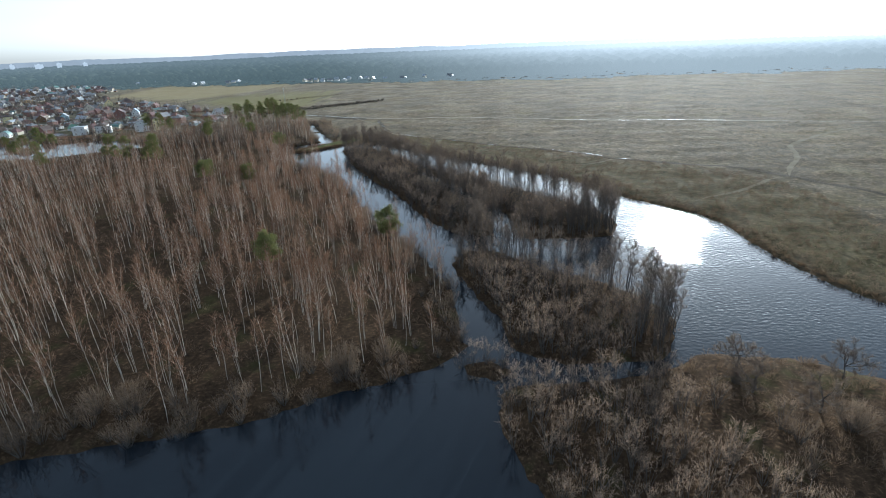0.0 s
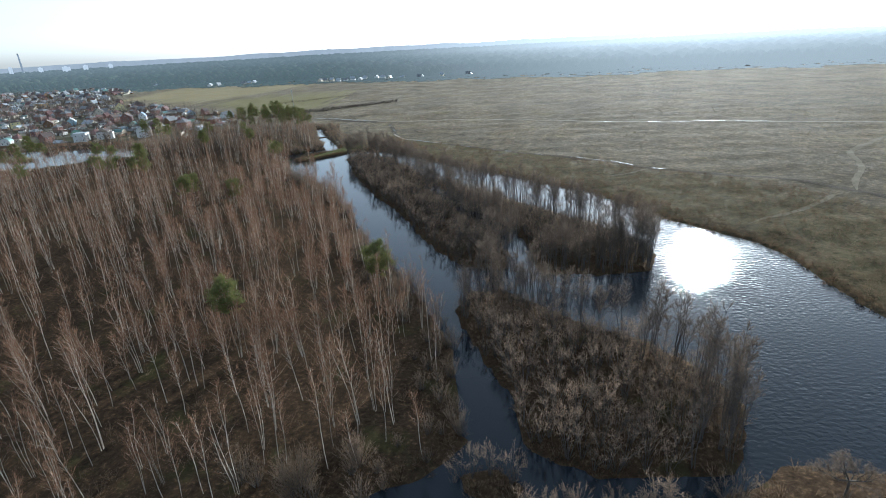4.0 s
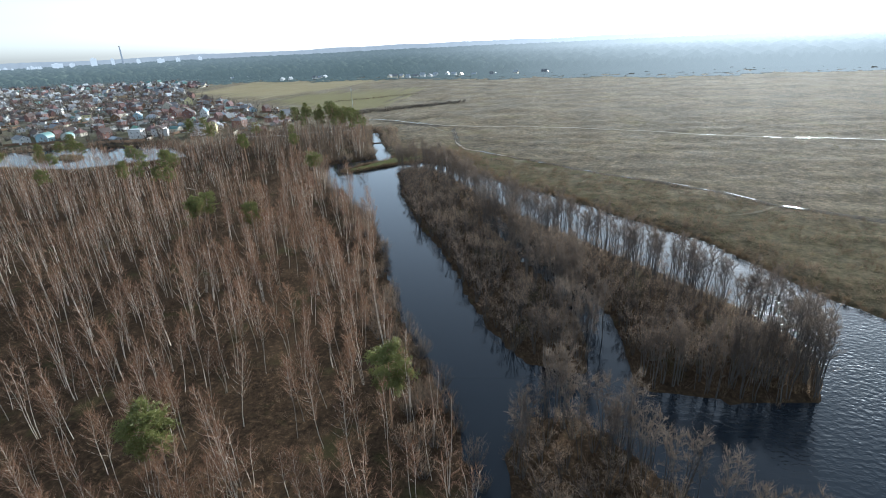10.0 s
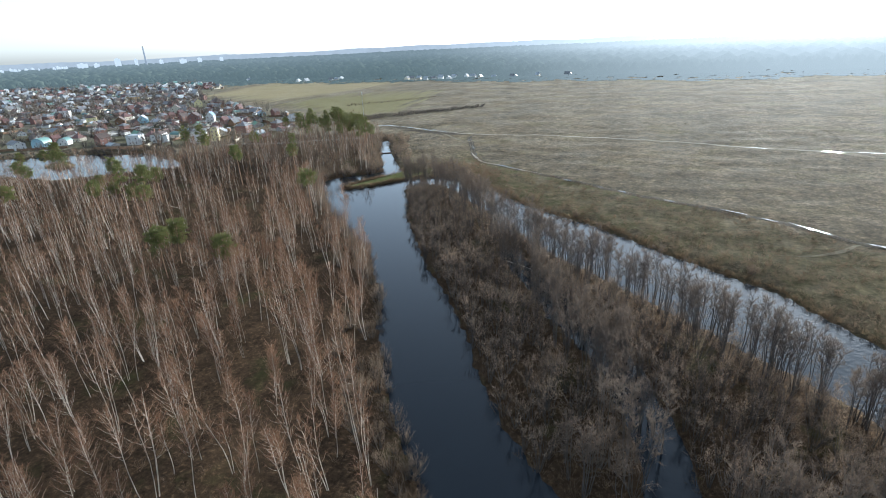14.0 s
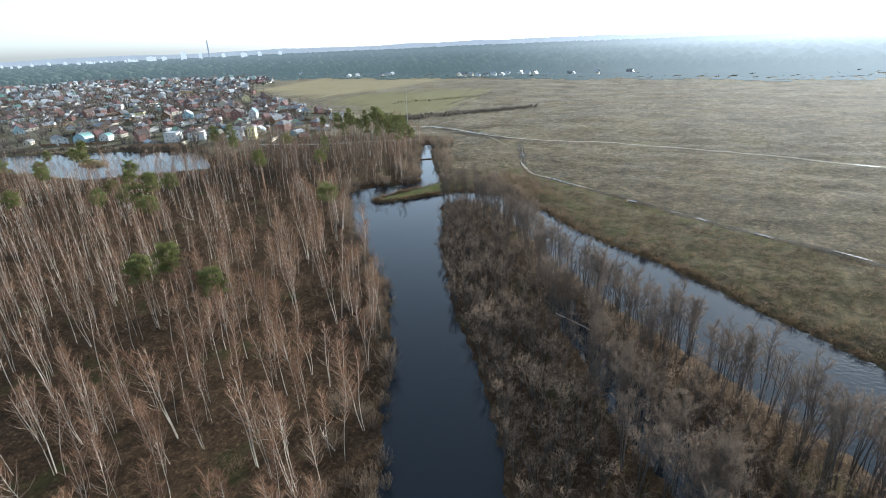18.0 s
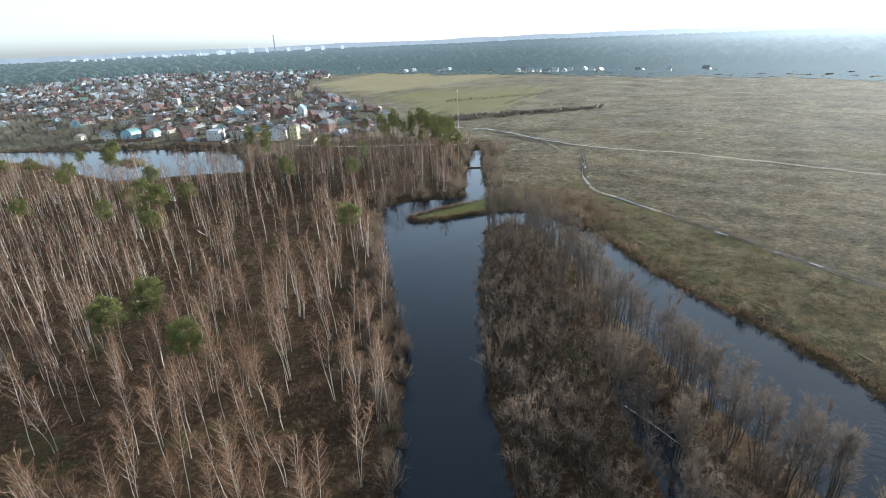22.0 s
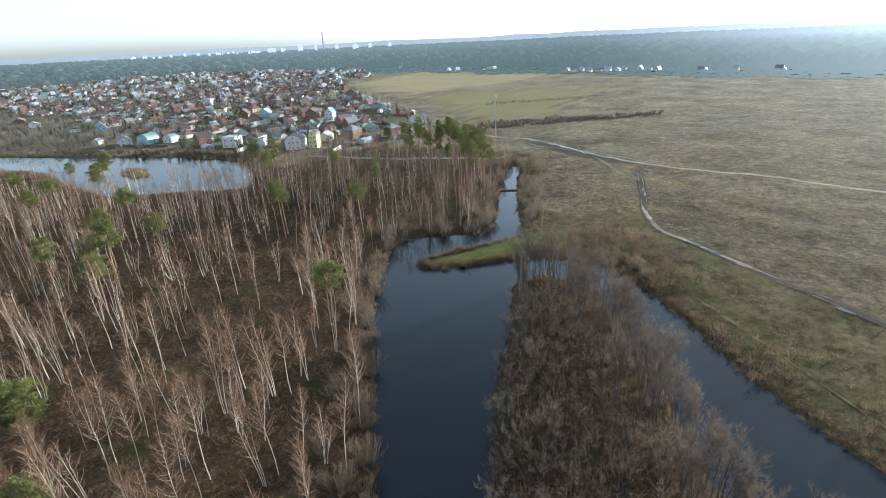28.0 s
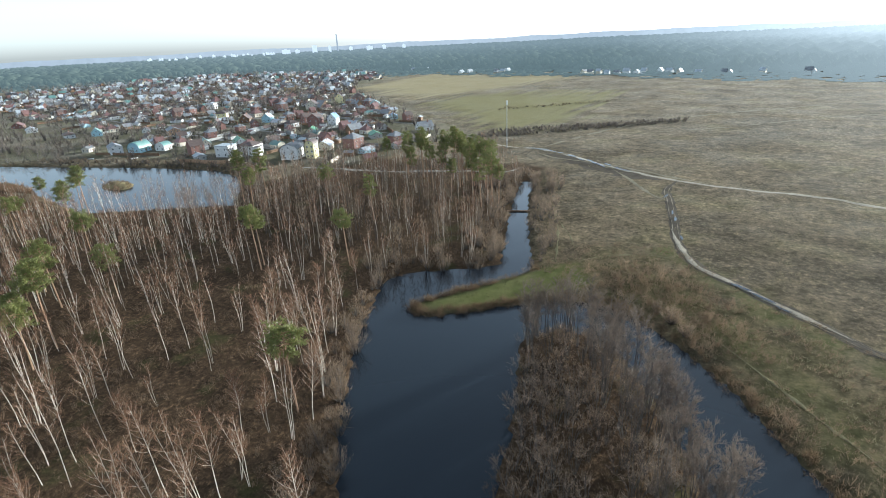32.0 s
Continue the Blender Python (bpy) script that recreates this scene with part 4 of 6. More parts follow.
bank_spots = scatter(-115, 66, 10, 380, 2.9, bank_chance, rng) + scatter(-125, 372, -50, 470, 3.6, canal_chance, rng) + scatter(8, 26, 112, 80, 4.0, point_chance, rng)
low_willow = [clump_shape(190 + k, 4.2 + 0.5 * k, 4.0 + 0.4 * k, 34, 330) for k in range(6)]
crowd("bank_thicket", low_willow, bank_spots, (("trunks", M["bark"]), ("crowns", M["willow_twig"])), rng, 0.55, 1.1, "brown leafless willow bushes along the banks", "thicket")

# undergrowth
def under_chance(x, y):
    w = wet(x, y)
    wood_part = (left_wood(x, y) > 1) * 0.95 * np.clip(0.75 + 0.8 * waves(x, y, 30, 41), 0.1, 1)
    island_part = (np.maximum(signed(ISLAND_A, x, y), signed(ISLAND_B, x, y)) > -1.2) * 1.0
    island_part = np.maximum(island_part, (signed(ISLET, x, y) > -2.5) * 1.0)
    point_part = (signed(POINT_C, x, y) > 0.5) * (y > 25) * np.clip(0.75 + 0.5 * waves(x, y, 18, 78), 0.3, 1.0)
    return (w < 0.8) * np.maximum(np.maximum(wood_part, island_part), point_part)


def meadow_bush(x, y):
    w = wet(x, y)
    d = signed(SHORE[8:31] + [(260, 60), (260, 330), (120, 400), (0, 440), (-60, 420)], x, y)
    bank = ((w < -1) & (w > -13)) * np.clip(0.3 + 0.9 * waves(x, y, 26, 51), 0, 0.8)
    return (d > 0) * bank


shrubs = [(shrub_shape(200 + k, 1.6 + 0.45 * k, 2.4 + 0.3 * k, 18),) for k in range(5)]
crowd("undergrowth", shrubs, scatter(-210, 25, 115, 420, 5.2, under_chance, rng) + scatter(-66, 86, 70, 346, 3.4, lambda x, y: 0.9 * (np.maximum(signed(ISLAND_A, x, y), signed(ISLAND_B, x, y)) > 0), rng), (("shoots", M["shrub"]),), rng, 0.6, 1.2, "brown bramble and sapling undergrowth", "undergrowth")
saplings = [(shrub_shape(220 + k, 0.7 + 0.3 * k, 1.6, 10),) for k in range(4)]
crowd("saplings", saplings, scatter(-175, 225, -30, 360, 2.3, lambda x, y: (left_wood(x, y) > 2) * np.clip(0.45 + 0.7 * waves(x, y, 24, 42), 0.05, 0.95), rng) + scatter(8, 30, 115, 92, 2.1, lambda x, y: (signed(POINT_C, x, y) > -0.5) * np.clip(0.7 + 0.5 * waves(x, y, 14, 43), 0.2, 1), rng) + scatter(2, 82, 17, 94, 1.3, lambda x, y: (signed(ISLET, x, y) > -1) * 0.9, rng), (("shoots", M["shrub"]),), rng, 0.6, 1.4, "bramble and saplings on the forest floor", "saplings")
crowd("meadow_bushes", shrubs, scatter(-60, 90, 200, 400, 2.6, meadow_bush, rng) + scatter(-70, 362, -35, 376, 3.0, lambda x, y: 0.35 + 0 * x, rng) + scatter(-56, 350, -14, 384, 2.6, lambda x, y: 0.62 * (signed([(-52, 362), (-38, 356), (-18, 338), (-12, 352), (-24, 372), (-36, 384), (-50, 380)], x, y) > 0) * (wet(x, y) < -2), rng),
      (("shoots", M["shrub"]),), rng, 0.55, 1.15, "low leafless bushes beside the river meadow", "bushes")

BANK_BUSHES = [(-29, 345), (-27.5, 344), (-28.5, 347), (-6, 312), (14, 295), (24, 286), (44, 262), (57, 247), (70, 224), (-12, 326), (-35, 352), (-33, 354), (-38, 358)]
scrub = [(clump_shape(210 + k, 3.0 + 0.4 * k, 3.2 + 0.3 * k, 22, 160, 1.3)[1],) for k in range(5)]
crowd("scrub", scrub, scatter(-62, 345, -10, 392, 2.4, lambda x, y: 0.6 * (signed([(-54, 361), (-44, 358), (-34, 350), (-22, 338), (-14, 346), (-24, 366), (-38, 380), (-52, 380), (-58, 372)], x, y) + 3 * waves(x, y, 9, 79) > 0) * (wet(x, y) < -2), rng)
      + scatter(-70, 290, 60, 376, 3.0, lambda x, y: 0.35 * ((wet(x, y) < -3) & (wet(x, y) > -9)) * (signed(SHORE[8:31] + [(260, 60), (260, 330), (0, 440), (-60, 420)], x, y) > 0) * (waves(x, y, 22, 80) > 0.1), rng) + BANK_BUSHES, (("shoots", M["shrub"]),), rng, 0.5, 1.05, "brown leafless scrub on the meadow's edge", "bushes")

# reeds along the shore and dry tufts in the meadow
def reed_chance(x, y):
    w = wet(x, y)
    rim = (w < 0.5) & (w > -2.4)
    east = signed([(-95, 330), (-40, 340), (60, 230), (95, 100), (170, 60), (170, 260), (60, 330), (-40, 400), (-80, 375)], x, y) > 0
    pond_rim = (signed(POND, x, y) > -3) & (y < 440)
    return rim * np.where(east, 0.9, np.where(pond_rim, 0.7, 0.1)) + 0.8 * (signed(POND_ISLE, x, y) > -1)


reeds = [(shrub_shape(230 + k, 0.9 + 0.2 * k, 1.5, 22),) for k in range(4)]
crowd("reed_fringe", reeds, scatter(-120, 60, 170, 380, 1.5, reed_chance, rng) + scatter(-470, 340, -205, 428, 2.6, reed_chance, rng) + scatter(-96, 330, -40, 378, 1.0, lambda x, y: 0.7 * ((wet(x, y) < 0.6) & (wet(x, y) > -2.2)) * (signed([(-97, 332), (-84, 331), (-58, 352), (-40, 352), (-44, 362), (-60, 366), (-80, 356), (-92, 344)], x, y) > 0), rng), (("stalks", M["reed"]),), rng, 0.8, 1.5, "withered rust-brown reeds along the shore", "reeds")


def tuft_chance(x, y):
    d = signed(SHORE[8:31] + [(330, 60), (330, 420), (100, 520), (-100, 540), (-110, 470), (-85, 420)], x, y)
    return ((d > 3) & (wet(x, y) < -2)) * np.clip(0.32 + 0.5 * waves(x, y, 14, 61) + 0.4 * waves(x, y, 60, 62), 0, 0.9)


tufts = [(shrub_shape(250 + k, 0.34 + 0.06 * k, 3.0, 9),) for k in range(4)]
crowd("dry_grass_tufts", tufts, scatter(-110, 100, 330, 540, 4.0, tuft_chance, rng), (("blades", M["tuft"]),), rng, 0.7, 1.5, "pale tussocks of dry meadow grass", "grass")

def strip_chance(x, y):
    d = signed(SHORE[8:31] + [(150, 60), (150, 222), (122, 258), (92, 279), (69, 303), (34, 330), (5, 356), (-22, 379), (-40, 400), (-66, 392), (-75, 372)], x, y)
    return ((d > 0) & (wet(x, y) < -1.5)) * np.clip(0.6 + 0.7 * waves(x, y, 12, 63), 0.1, 1)


tussocks = [(shrub_shape(260 + k, 0.5 + 0.12 * k, 2.2, 9),) for k in range(4)]
crowd("bank_heather", tussocks, scatter(-75, 60, 150, 400, 1.75, strip_chance, rng), (("shoots", M["shrub"]),), rng, 0.7, 1.7, "dark withered heather on the river bank", "heather")
crowd("bank_tussocks", tussocks, scatter(-75, 60, 150, 400, 3.2, strip_chance, rng), (("blades", M["tuft"]),), rng, 0.6, 1.3, "pale grass tussocks on the river bank", "grass")

crowd("forest_tussocks", tussocks, scatter(-175, 215, -30, 365, 2.6, lambda x, y: (left_wood(x, y) > 2) * np.clip(0.4 + 0.8 * waves(x, y, 20, 65), 0.03, 0.9), rng), (("blades", M["reed"]),), rng, 0.4, 1.0, "withered rust-brown grass and fern between the birches", "undergrowth")
SPIT = [(-92, 336), (-85, 336), (-75, 344), (-66, 352), (-60, 358), (-55, 364), (-56, 371), (-63, 376), (-70, 370), (-79, 358), (-86, 347)]
crowd("spit_tussocks", tussocks, scatter(-96, 330, -50, 380, 1.05, lambda x, y: (signed(SPIT, x, y) > -1) * np.clip(0.5 + 0.7 * waves(x, y, 8, 64), 0.15, 1), rng), (("blades", M["spit_grass"]),), rng, 0.35, 0.9, "olive green grass tussocks on the low spit", "grass")
crowd("pond_reeds", reeds, scatter(-372, 346, -330, 362, 1.3, lambda x, y: (((x + 350) / 19) ** 2 + ((y - 354) / 5.5) ** 2 < 1) * 0.8, rng), (("stalks", M["reed"]),), rng, 1.2, 2.0, "dense straw-brown reed bed beside the pond", "reeds")

# pines
pines = [tree_proto("pine_tree", pine_shape(300 + k, 17.0 + k * 1.1, 0.62 + 0.03 * (k % 3), 2.6 + 0.35 * (k % 2)), (("trunk", M["pine_bark"]), ("crown", M["needles"])),
                    "tall green pine with a bare orange-brown trunk", "tree", "pines among the birches") for k in range(5)]
near_pines = [tree_proto("pine_tree", pine_shape(310 + k, 17.0 + k * 0.8, 0.5 + 0.04 * k, 3.1 + 0.2 * (k % 2), 84, 2.0), (("trunk", M["pine_bark"]), ("crown", M["needles"])),
                         "broad-headed green pine with a slanting orange trunk", "tree", "pines among the birches") for k in range(3)]
planted(near_pines, [(-105.5, 230.5), (-109, 241.5), (-85.5, 232.5), (-16, 146.5), (-46, 128)], rng, 0.9, 1.0, 3.0)
PINES_A = [(-149, 277), (-175, 295), (-190, 298), (-170, 276), (-166, 305), (-172, 288), (-276, 351), (-262, 347), (-262, 323),
           (-281, 318), (-207, 272), (-295, 314), (-144, 335), (-88, 293), (-231, 302), (-196, 315), (-154, 284), (-278, 339), (-251, 335), (-121, 348), (-146, 338), (-168, 392), (-155, 279), (-240, 330), (-255, 318)]
PINES_B = [(-164, 445), (-160, 451), (-156, 446), (-141, 439), (-142, 459), (-136, 458), (-128, 450), (-109, 422), (-104, 417), (-140, 446), (-140, 428), (-118, 435), (-202, 391), (-185, 369), (-140, 385),
           (-209, 384), (-125, 417), (-121, 429), (-151, 430), (-113, 430), (-132, 440), (-168, 450), (-147, 452), (-122, 444), (-110, 414), (-133, 452), (-172, 440), (-126, 438)]
planted(pines, PINES_A, rng, 0.86, 1.08, 2.5)
tall_pines = [tree_proto("pine_tree", pine_shape(320 + k, 20.5 + k * 1.1, 0.5 + 0.06 * k, 2.3 + 0.3 * (k % 2)), (("trunk", M["pine_bark"]), ("crown", M["needles"])),
                         "tall dark green pine beside the canal", "tree", "pines among the birches") for k in range(4)]
planted(tall_pines, PINES_B + [(-150, 440), (-133, 446), (-126, 440), (-122, 447), (-147, 452), (-131, 436)], rng, 0.84, 1.08, 2.5)

# broad trees on the near point
oaks = [tree_proto("oak_tree", oak_shape(330 + k, 8.5 + k), (("trunk", M["bark"]), ("crown", M["alder_twig"])), "bare spreading oak with crooked limbs", "tree", "oaks on the point") for k in range(2)]
OAKS = [(57, 84), (55, 75.5), (62.5, 69), (74, 79)]
planted(oaks, OAKS, rng, 1.0, 1.15, 3.0)


def willow(x, y, size, seed):
    parts = clump_shape(seed, 6.5, 7.5, 90, 1500)
    w = tree_proto("willow_bush", parts, (("stem", M["bark"]), ("crown", M["willow_twig"])), "round leafless willow bush with ochre twigs on the bank", "bush", "willows on the bank")
    w.matrix_basis = pose(x, y, float(height(np.array([x]), np.array([y]))[0]), 0, 0, seed * 40) @ Matrix.Diagonal((size, size, size, 1))


for q, (x, y, size) in enumerate([(-57, 78, 1.05), (-20, 88, 1.1), (-64, 78, 0.85), (-12, 92, 0.85), (-47, 238, 0.9), (-59, 258, 0.85), (-30, 186, 0.8), (64, 64, 0.9), (-80, 70, 1.0), (-12, 152, 0.8), (-33.5, 353, 0.7), (-30, 349, 0.55), (-37, 357, 0.5), (58, 250, 0.5), (14, 297, 0.45)]):
    willow(x, y, size, 400 + q)


def fallen_birch(x, y, long, turn):
    s = np.linspace(0, 1, 7)
    stem = np.column_stack([s * long, 0.25 * np.sin(s * 3), 0.12 + 0.25 * s])
    parts = [tube(stem, 0.09 * (1 - s) ** 0.7 + 0.02, 6)]
    r = np.random.RandomState(int(abs(x)) + 3)
    for q in range(7):
        at = r.uniform(0.4, 0.95)
        p0 = np.array([at * long, 0.25 * math.sin(at * 3), 0.2])
        parts.append(tube([p0, p0 + (0.9, r.uniform(-1, 1), r.uniform(0.1, 0.8))], [0.05, 0.012], 3))
    root = new("fallen_birch")
    put("trunk", mesh_from("fallen_trunk", *joined(parts)), M["birch"], root)
    root.matrix_basis = pose(x, y, max(0.05, float(height(np.array([x]), np.array([y]))[0])), 0, 0, turn)
    tagged(root, "fallen pale birch stem lying by the water", "log", "fallen stems")


for spot in [(-8, 255, 13, -38), (-38, 200, 7, 140), (-150, 296, 9, 160)]:
    fallen_birch(*spot)

# ---------------------------------------------------------------- village
WALLS = {
    "white": plain("white_render", (0.52, 0.51, 0.49), (0.7, 0.69, 0.665), 0.25),
    "cream": plain("cream_render", (0.47, 0.42, 0.33), (0.64, 0.58, 0.47), 0.25),
    "yellow": plain("yellow_render", (0.66, 0.54, 0.26), (0.82, 0.72, 0.42), 0.25),
    "brick": plain("red_brick", (0.15, 0.08, 0.068), (0.26, 0.145, 0.12), 0.6, fine=4.0),
    "orange": plain("orange_brick", (0.32, 0.20, 0.12), (0.46, 0.30, 0.19), 0.5, fine=4.0),
    "timber": plain("dark_timber", (0.10, 0.06, 0.035), (0.24, 0.15, 0.09), 0.4, fine=3.0),
    "blue": plain("pale_blue_siding", (0.26, 0.42, 0.50), (0.42, 0.58, 0.64), 0.3),
    "grey": plain("grey_block", (0.24, 0.235, 0.225), (0.42, 0.41, 0.39), 0.3),
    "ochre": plain("ochre_boards", (0.34, 0.22, 0.10), (0.52, 0.36, 0.19), 0.4, fine=3.0),
}
ROOFS = {
    "teal": plain("teal_metal_roof", (0.07, 0.15, 0.135), (0.14, 0.235, 0.21), 0.3, 0.42, specular=0.5),
    "grey": plain("grey_slate_roof", (0.12, 0.12, 0.125), (0.26, 0.26, 0.265), 0.4, 0.6, specular=0.4),
    "brown": plain("brown_tile_roof", (0.06, 0.045, 0.04), (0.135, 0.097, 0.083), 0.5, 0.6, fine=3.0),
    "red": plain("red_metal_roof", (0.12, 0.066, 0.06), (0.2, 0.112, 0.1), 0.4, 0.5),
    "silver": plain("zinc_roof", (0.27, 0.285, 0.30), (0.44, 0.46, 0.48), 0.3, 0.5, specular=0.4),
    "blue": plain("blue_metal_roof", (0.10, 0.17, 0.29), (0.19, 0.29, 0.44), 0.3, 0.42, specular=0.5),
    "green": plain("green_metal_roof", (0.05, 0.15, 0.08), (0.11, 0.26, 0.15), 0.3, 0.45, specular=0.5),
    "black": plain("dark_mansard_roof", (0.022, 0.022, 0.026), (0.06, 0.06, 0.065), 0.3, 0.45),
}
GLASS = plain("window_glass", (0.02, 0.025, 0.03), (0.05, 0.06, 0.07), 0.5, 0.08, specular=0.7)
FRAME = plain("window_frame", (0.68, 0.68, 0.66), (0.82, 0.82, 0.80), 0.8, 0.5)
BRICK = plain("chimney_brick", (0.20, 0.10, 0.07), (0.34, 0.18, 0.13), 0.8)
DOOR = plain("door_paint", (0.10, 0.06, 0.04), (0.2, 0.12, 0.08), 0.8)


def boxes(*sizes):
    """Cuboids x0 y0 z0 x1 y1 z1, in one mesh."""
    out = []
    for x0, y0, z0, x1, y1, z1 in sizes:
        v = np.array([(x, y, z) for z in (z0, z1) for x, y in ((x0, y0), (x1, y0), (x1, y1), (x0, y1))], float)
        q = [(0, 3, 2, 1), (4, 5, 6, 7), (0, 1, 5, 4), (1, 2, 6, 5), (2, 3, 7, 6), (3, 0, 4, 7)]
        out.append((v, np.array([t for a0, b0, c0, d0 in q for t in ((a0, b0, c0), (a0, c0, d0))])))
    return joined(out)


def prism(outline, y0, y1):
    """An outline in x and z drawn out along y."""
    n = len(outline)
    v = np.array([(x, y, z) for y in (y0, y1) for x, z in outline], float)
    f = [(k, (k + 1) % n, n + (k + 1) % n) for k in range(n)] + [(k, n + (k + 1) % n, n + k) for k in range(n)]
    f += [(0, k + 1, k) for k in range(1, n - 1)] + [(n, n + k, n + k + 1) for k in range(1, n - 1)]
    return v, np.array(f)


def roof_shell(w, d, z, rise, form, over=0.45, thick=0.16):
    """A pitched roof with overhanging eaves, ridge along y."""
    h = w / 2 + over
    if form == "gambrel":
        top = [(-h, z - 0.1), (-h * 0.72, z + rise * 0.62), (0, z + rise), (h * 0.72, z + rise * 0.62), (h, z - 0.1)]
    elif form == "arch":
        top = [(h * math.cos(q), z - 0.05 + rise * math.sin(q)) for q in np.linspace(math.pi, 0, 11)]
    else:
        top = [(-h, z - rise * over / (w / 2)), (0, z + rise), (h, z - rise * over / (w / 2))]
    outline = top + [(x * (1 - 0.001), zz - thick) for x, zz in reversed(top)]
    n, m = len(outline), len(top)
    y0, y1 = -d / 2 - over, d / 2 + over
    v = np.array([(x, y, zz) for y in (y0, y1) for x, zz in outline], float)
    f = [(k, (k + 1) % n, n + (k + 1) % n) for k in range(n)] + [(k, n + (k + 1) % n, n + k) for k in range(n)]
    for k in range(m - 1):
        a0, b0, c0, d0 = k, k + 1, n - 2 - k, n - 1 - k
        f += [(a0, c0, b0), (a0, d0, c0), (n + a0, n + b0, n + c0), (n + a0, n + c0, n + d0)]
    return v, np.array(f)


def hip_shell(w, d, z, rise, over=0.5):
    a0, b0 = w / 2 + over, d / 2 + over
    r = max(b0 - a0, 0.3)
    v = np.array([(-a0, -b0, z - 0.1), (a0, -b0, z - 0.1), (a0, b0, z - 0.1), (-a0, b0, z - 0.1), (-a0, -b0, z + 0.08), (a0, -b0, z + 0.08), (a0, b0, z + 0.08), (-a0, b0, z + 0.08), (0, -r, z + rise), (0, r, z + rise)])
    f = [(0, 2, 1), (0, 3, 2), (4, 5, 8), (5, 6, 9), (5, 9, 8), (6, 7, 9), (7, 4, 8), (7, 8, 9)]
    for k in range(4):
        q = (k + 1) % 4
        f += [(k, q, 4 + q), (k, 4 + q, 4 + k)]
    return v, np.array(f)


def window_at(root, x, y, z, w, h, face):
    """Frame with a dark pane, proud of the wall that it sits in."""
    if face == "x":
        s = 1 if x > 0 else -1
        fr = boxes((x - 0.03 * s, y - w / 2, z, x + 0.06 * s, y + w / 2, z + h)) if s > 0 else boxes((x - 0.06, y - w / 2, z, x + 0.03, y + w / 2, z + h))
        gl = boxes((x + 0.05, y - w / 2 + 0.1, z + 0.1, x + 0.08, y + w / 2 - 0.1, z + h - 0.1)) if s > 0 else boxes((x - 0.08, y - w / 2 + 0.1, z + 0.1, x - 0.05, y + w / 2 - 0.1, z + h - 0.1))
    else:
        s = 1 if y > 0 else -1
        fr = boxes((x - w / 2, min(y - 0.03 * s, y + 0.06 * s), z, x + w / 2, max(y - 0.03 * s, y + 0.06 * s), z + h))
        gl = boxes((x - w / 2 + 0.1, min(y + 0.05 * s, y + 0.08 * s), z + 0.1, x + w / 2 - 0.1, max(y + 0.05 * s, y + 0.08 * s), z + h - 0.1))
    win = put("window", mesh_from("window_frame", *fr), FRAME, root)
    put("pane", mesh_from("window_pane", *gl), GLASS, win)


def house(w, d, tall, rise, wall, roof, form="gable", label="", floors=1, panes=3, chimney=True, annex=None, group="village houses"):
    """A house with its ridge along y: walls, roof, windows, door, chimney."""
    root = tagged(new("house"), label, "house", group)
    if form in ("hip", "flat"):
        body = boxes((-w / 2, -d / 2, -0.5, w / 2, d / 2, tall))
    elif form == "gambrel":
        body = prism([(-w / 2, -0.5), (w / 2, -0.5), (w / 2, tall), (w * 0.35, tall + rise * 0.58), (0, tall + rise - 0.2), (-w * 0.35, tall + rise * 0.58), (-w / 2, tall)], -d / 2, d / 2)
    elif form == "arch":
        body = prism([(-w / 2, -0.5), (w / 2, -0.5)] + [(w / 2 * math.cos(q), tall + (rise - 0.2) * math.sin(q)) for q in np.linspace(0, math.pi, 9)], -d / 2, d / 2)
    else:
        body = prism([(-w / 2, -0.5), (w / 2, -0.5), (w / 2, tall), (0, tall + rise - 0.15), (-w / 2, tall)], -d / 2, d / 2)
    if annex:
        aw, ad, ah, ax, ay = annex
        body = joined([body, boxes((ax - aw / 2, ay - ad / 2, -0.5, ax + aw / 2, ay + ad / 2, ah))])
    put("wall", mesh_from("house_wall", *body), WALLS[wall], root)
    if form == "hip":
        shell = hip_shell(w, d, tall, rise)
    elif form == "flat":
        shell = boxes((-w / 2 - 0.25, -d / 2 - 0.25, tall, w / 2 + 0.25, d / 2 + 0.25, tall + 0.35))
    else:
        shell = roof_shell(w, d, tall, rise, form)
    if annex:
        shell = joined([shell, boxes((ax - aw / 2 - 0.2, ay - ad / 2 - 0.2, ah, ax + aw / 2 + 0.2, ay + ad / 2 + 0.2, ah + 0.2))])
    put("roof", mesh_from("house_roof", *shell), ROOFS[roof], root)
    step = tall / floors
    for fl in range(floors):
        for side in (1, -1):
            for q in range(panes):
                window_at(root, side * w / 2, -d / 2 + d * (q + 0.5) / panes, fl * step + 0.9, 1.1, min(1.4, step - 1.2), "x")
        for q in (-0.25, 0.25):
            window_at(root, q * w, -d / 2, fl * step + 0.9, 1.1, min(1.4, step - 1.2), "y")
    if form in ("gable", "gambrel", "arch") and rise > 2.2:
        window_at(root, 0, -d / 2, tall + 0.4, 1.0, 1.1, "y")
    put("door", mesh_from("house_door", *boxes((w / 2 - 0.02, d * 0.03, 0.0, w / 2 + 0.07, d * 0.03 + 1.0, 2.1))), DOOR, root)
    if chimney:
        put("chimney", mesh_from("house_chimney", *boxes((0.5, d * 0.18, tall, 1.1, d * 0.18 + 0.7, tall + rise + 0.9), (0.42, d * 0.18 - 0.08, tall + rise + 0.9, 1.18, d * 0.18 + 0.78, tall + rise + 1.05))), BRICK, root)
    return root


def stand(ob, x, y, turn, size=1.0):
    z = float(height(np.array([x]), np.array([y]))[0])
    ob.matrix_basis = pose(x, y, z, 0, 0, turn) @ Matrix.Diagonal((size, size, size, 1))
    return ob


TAKEN = []


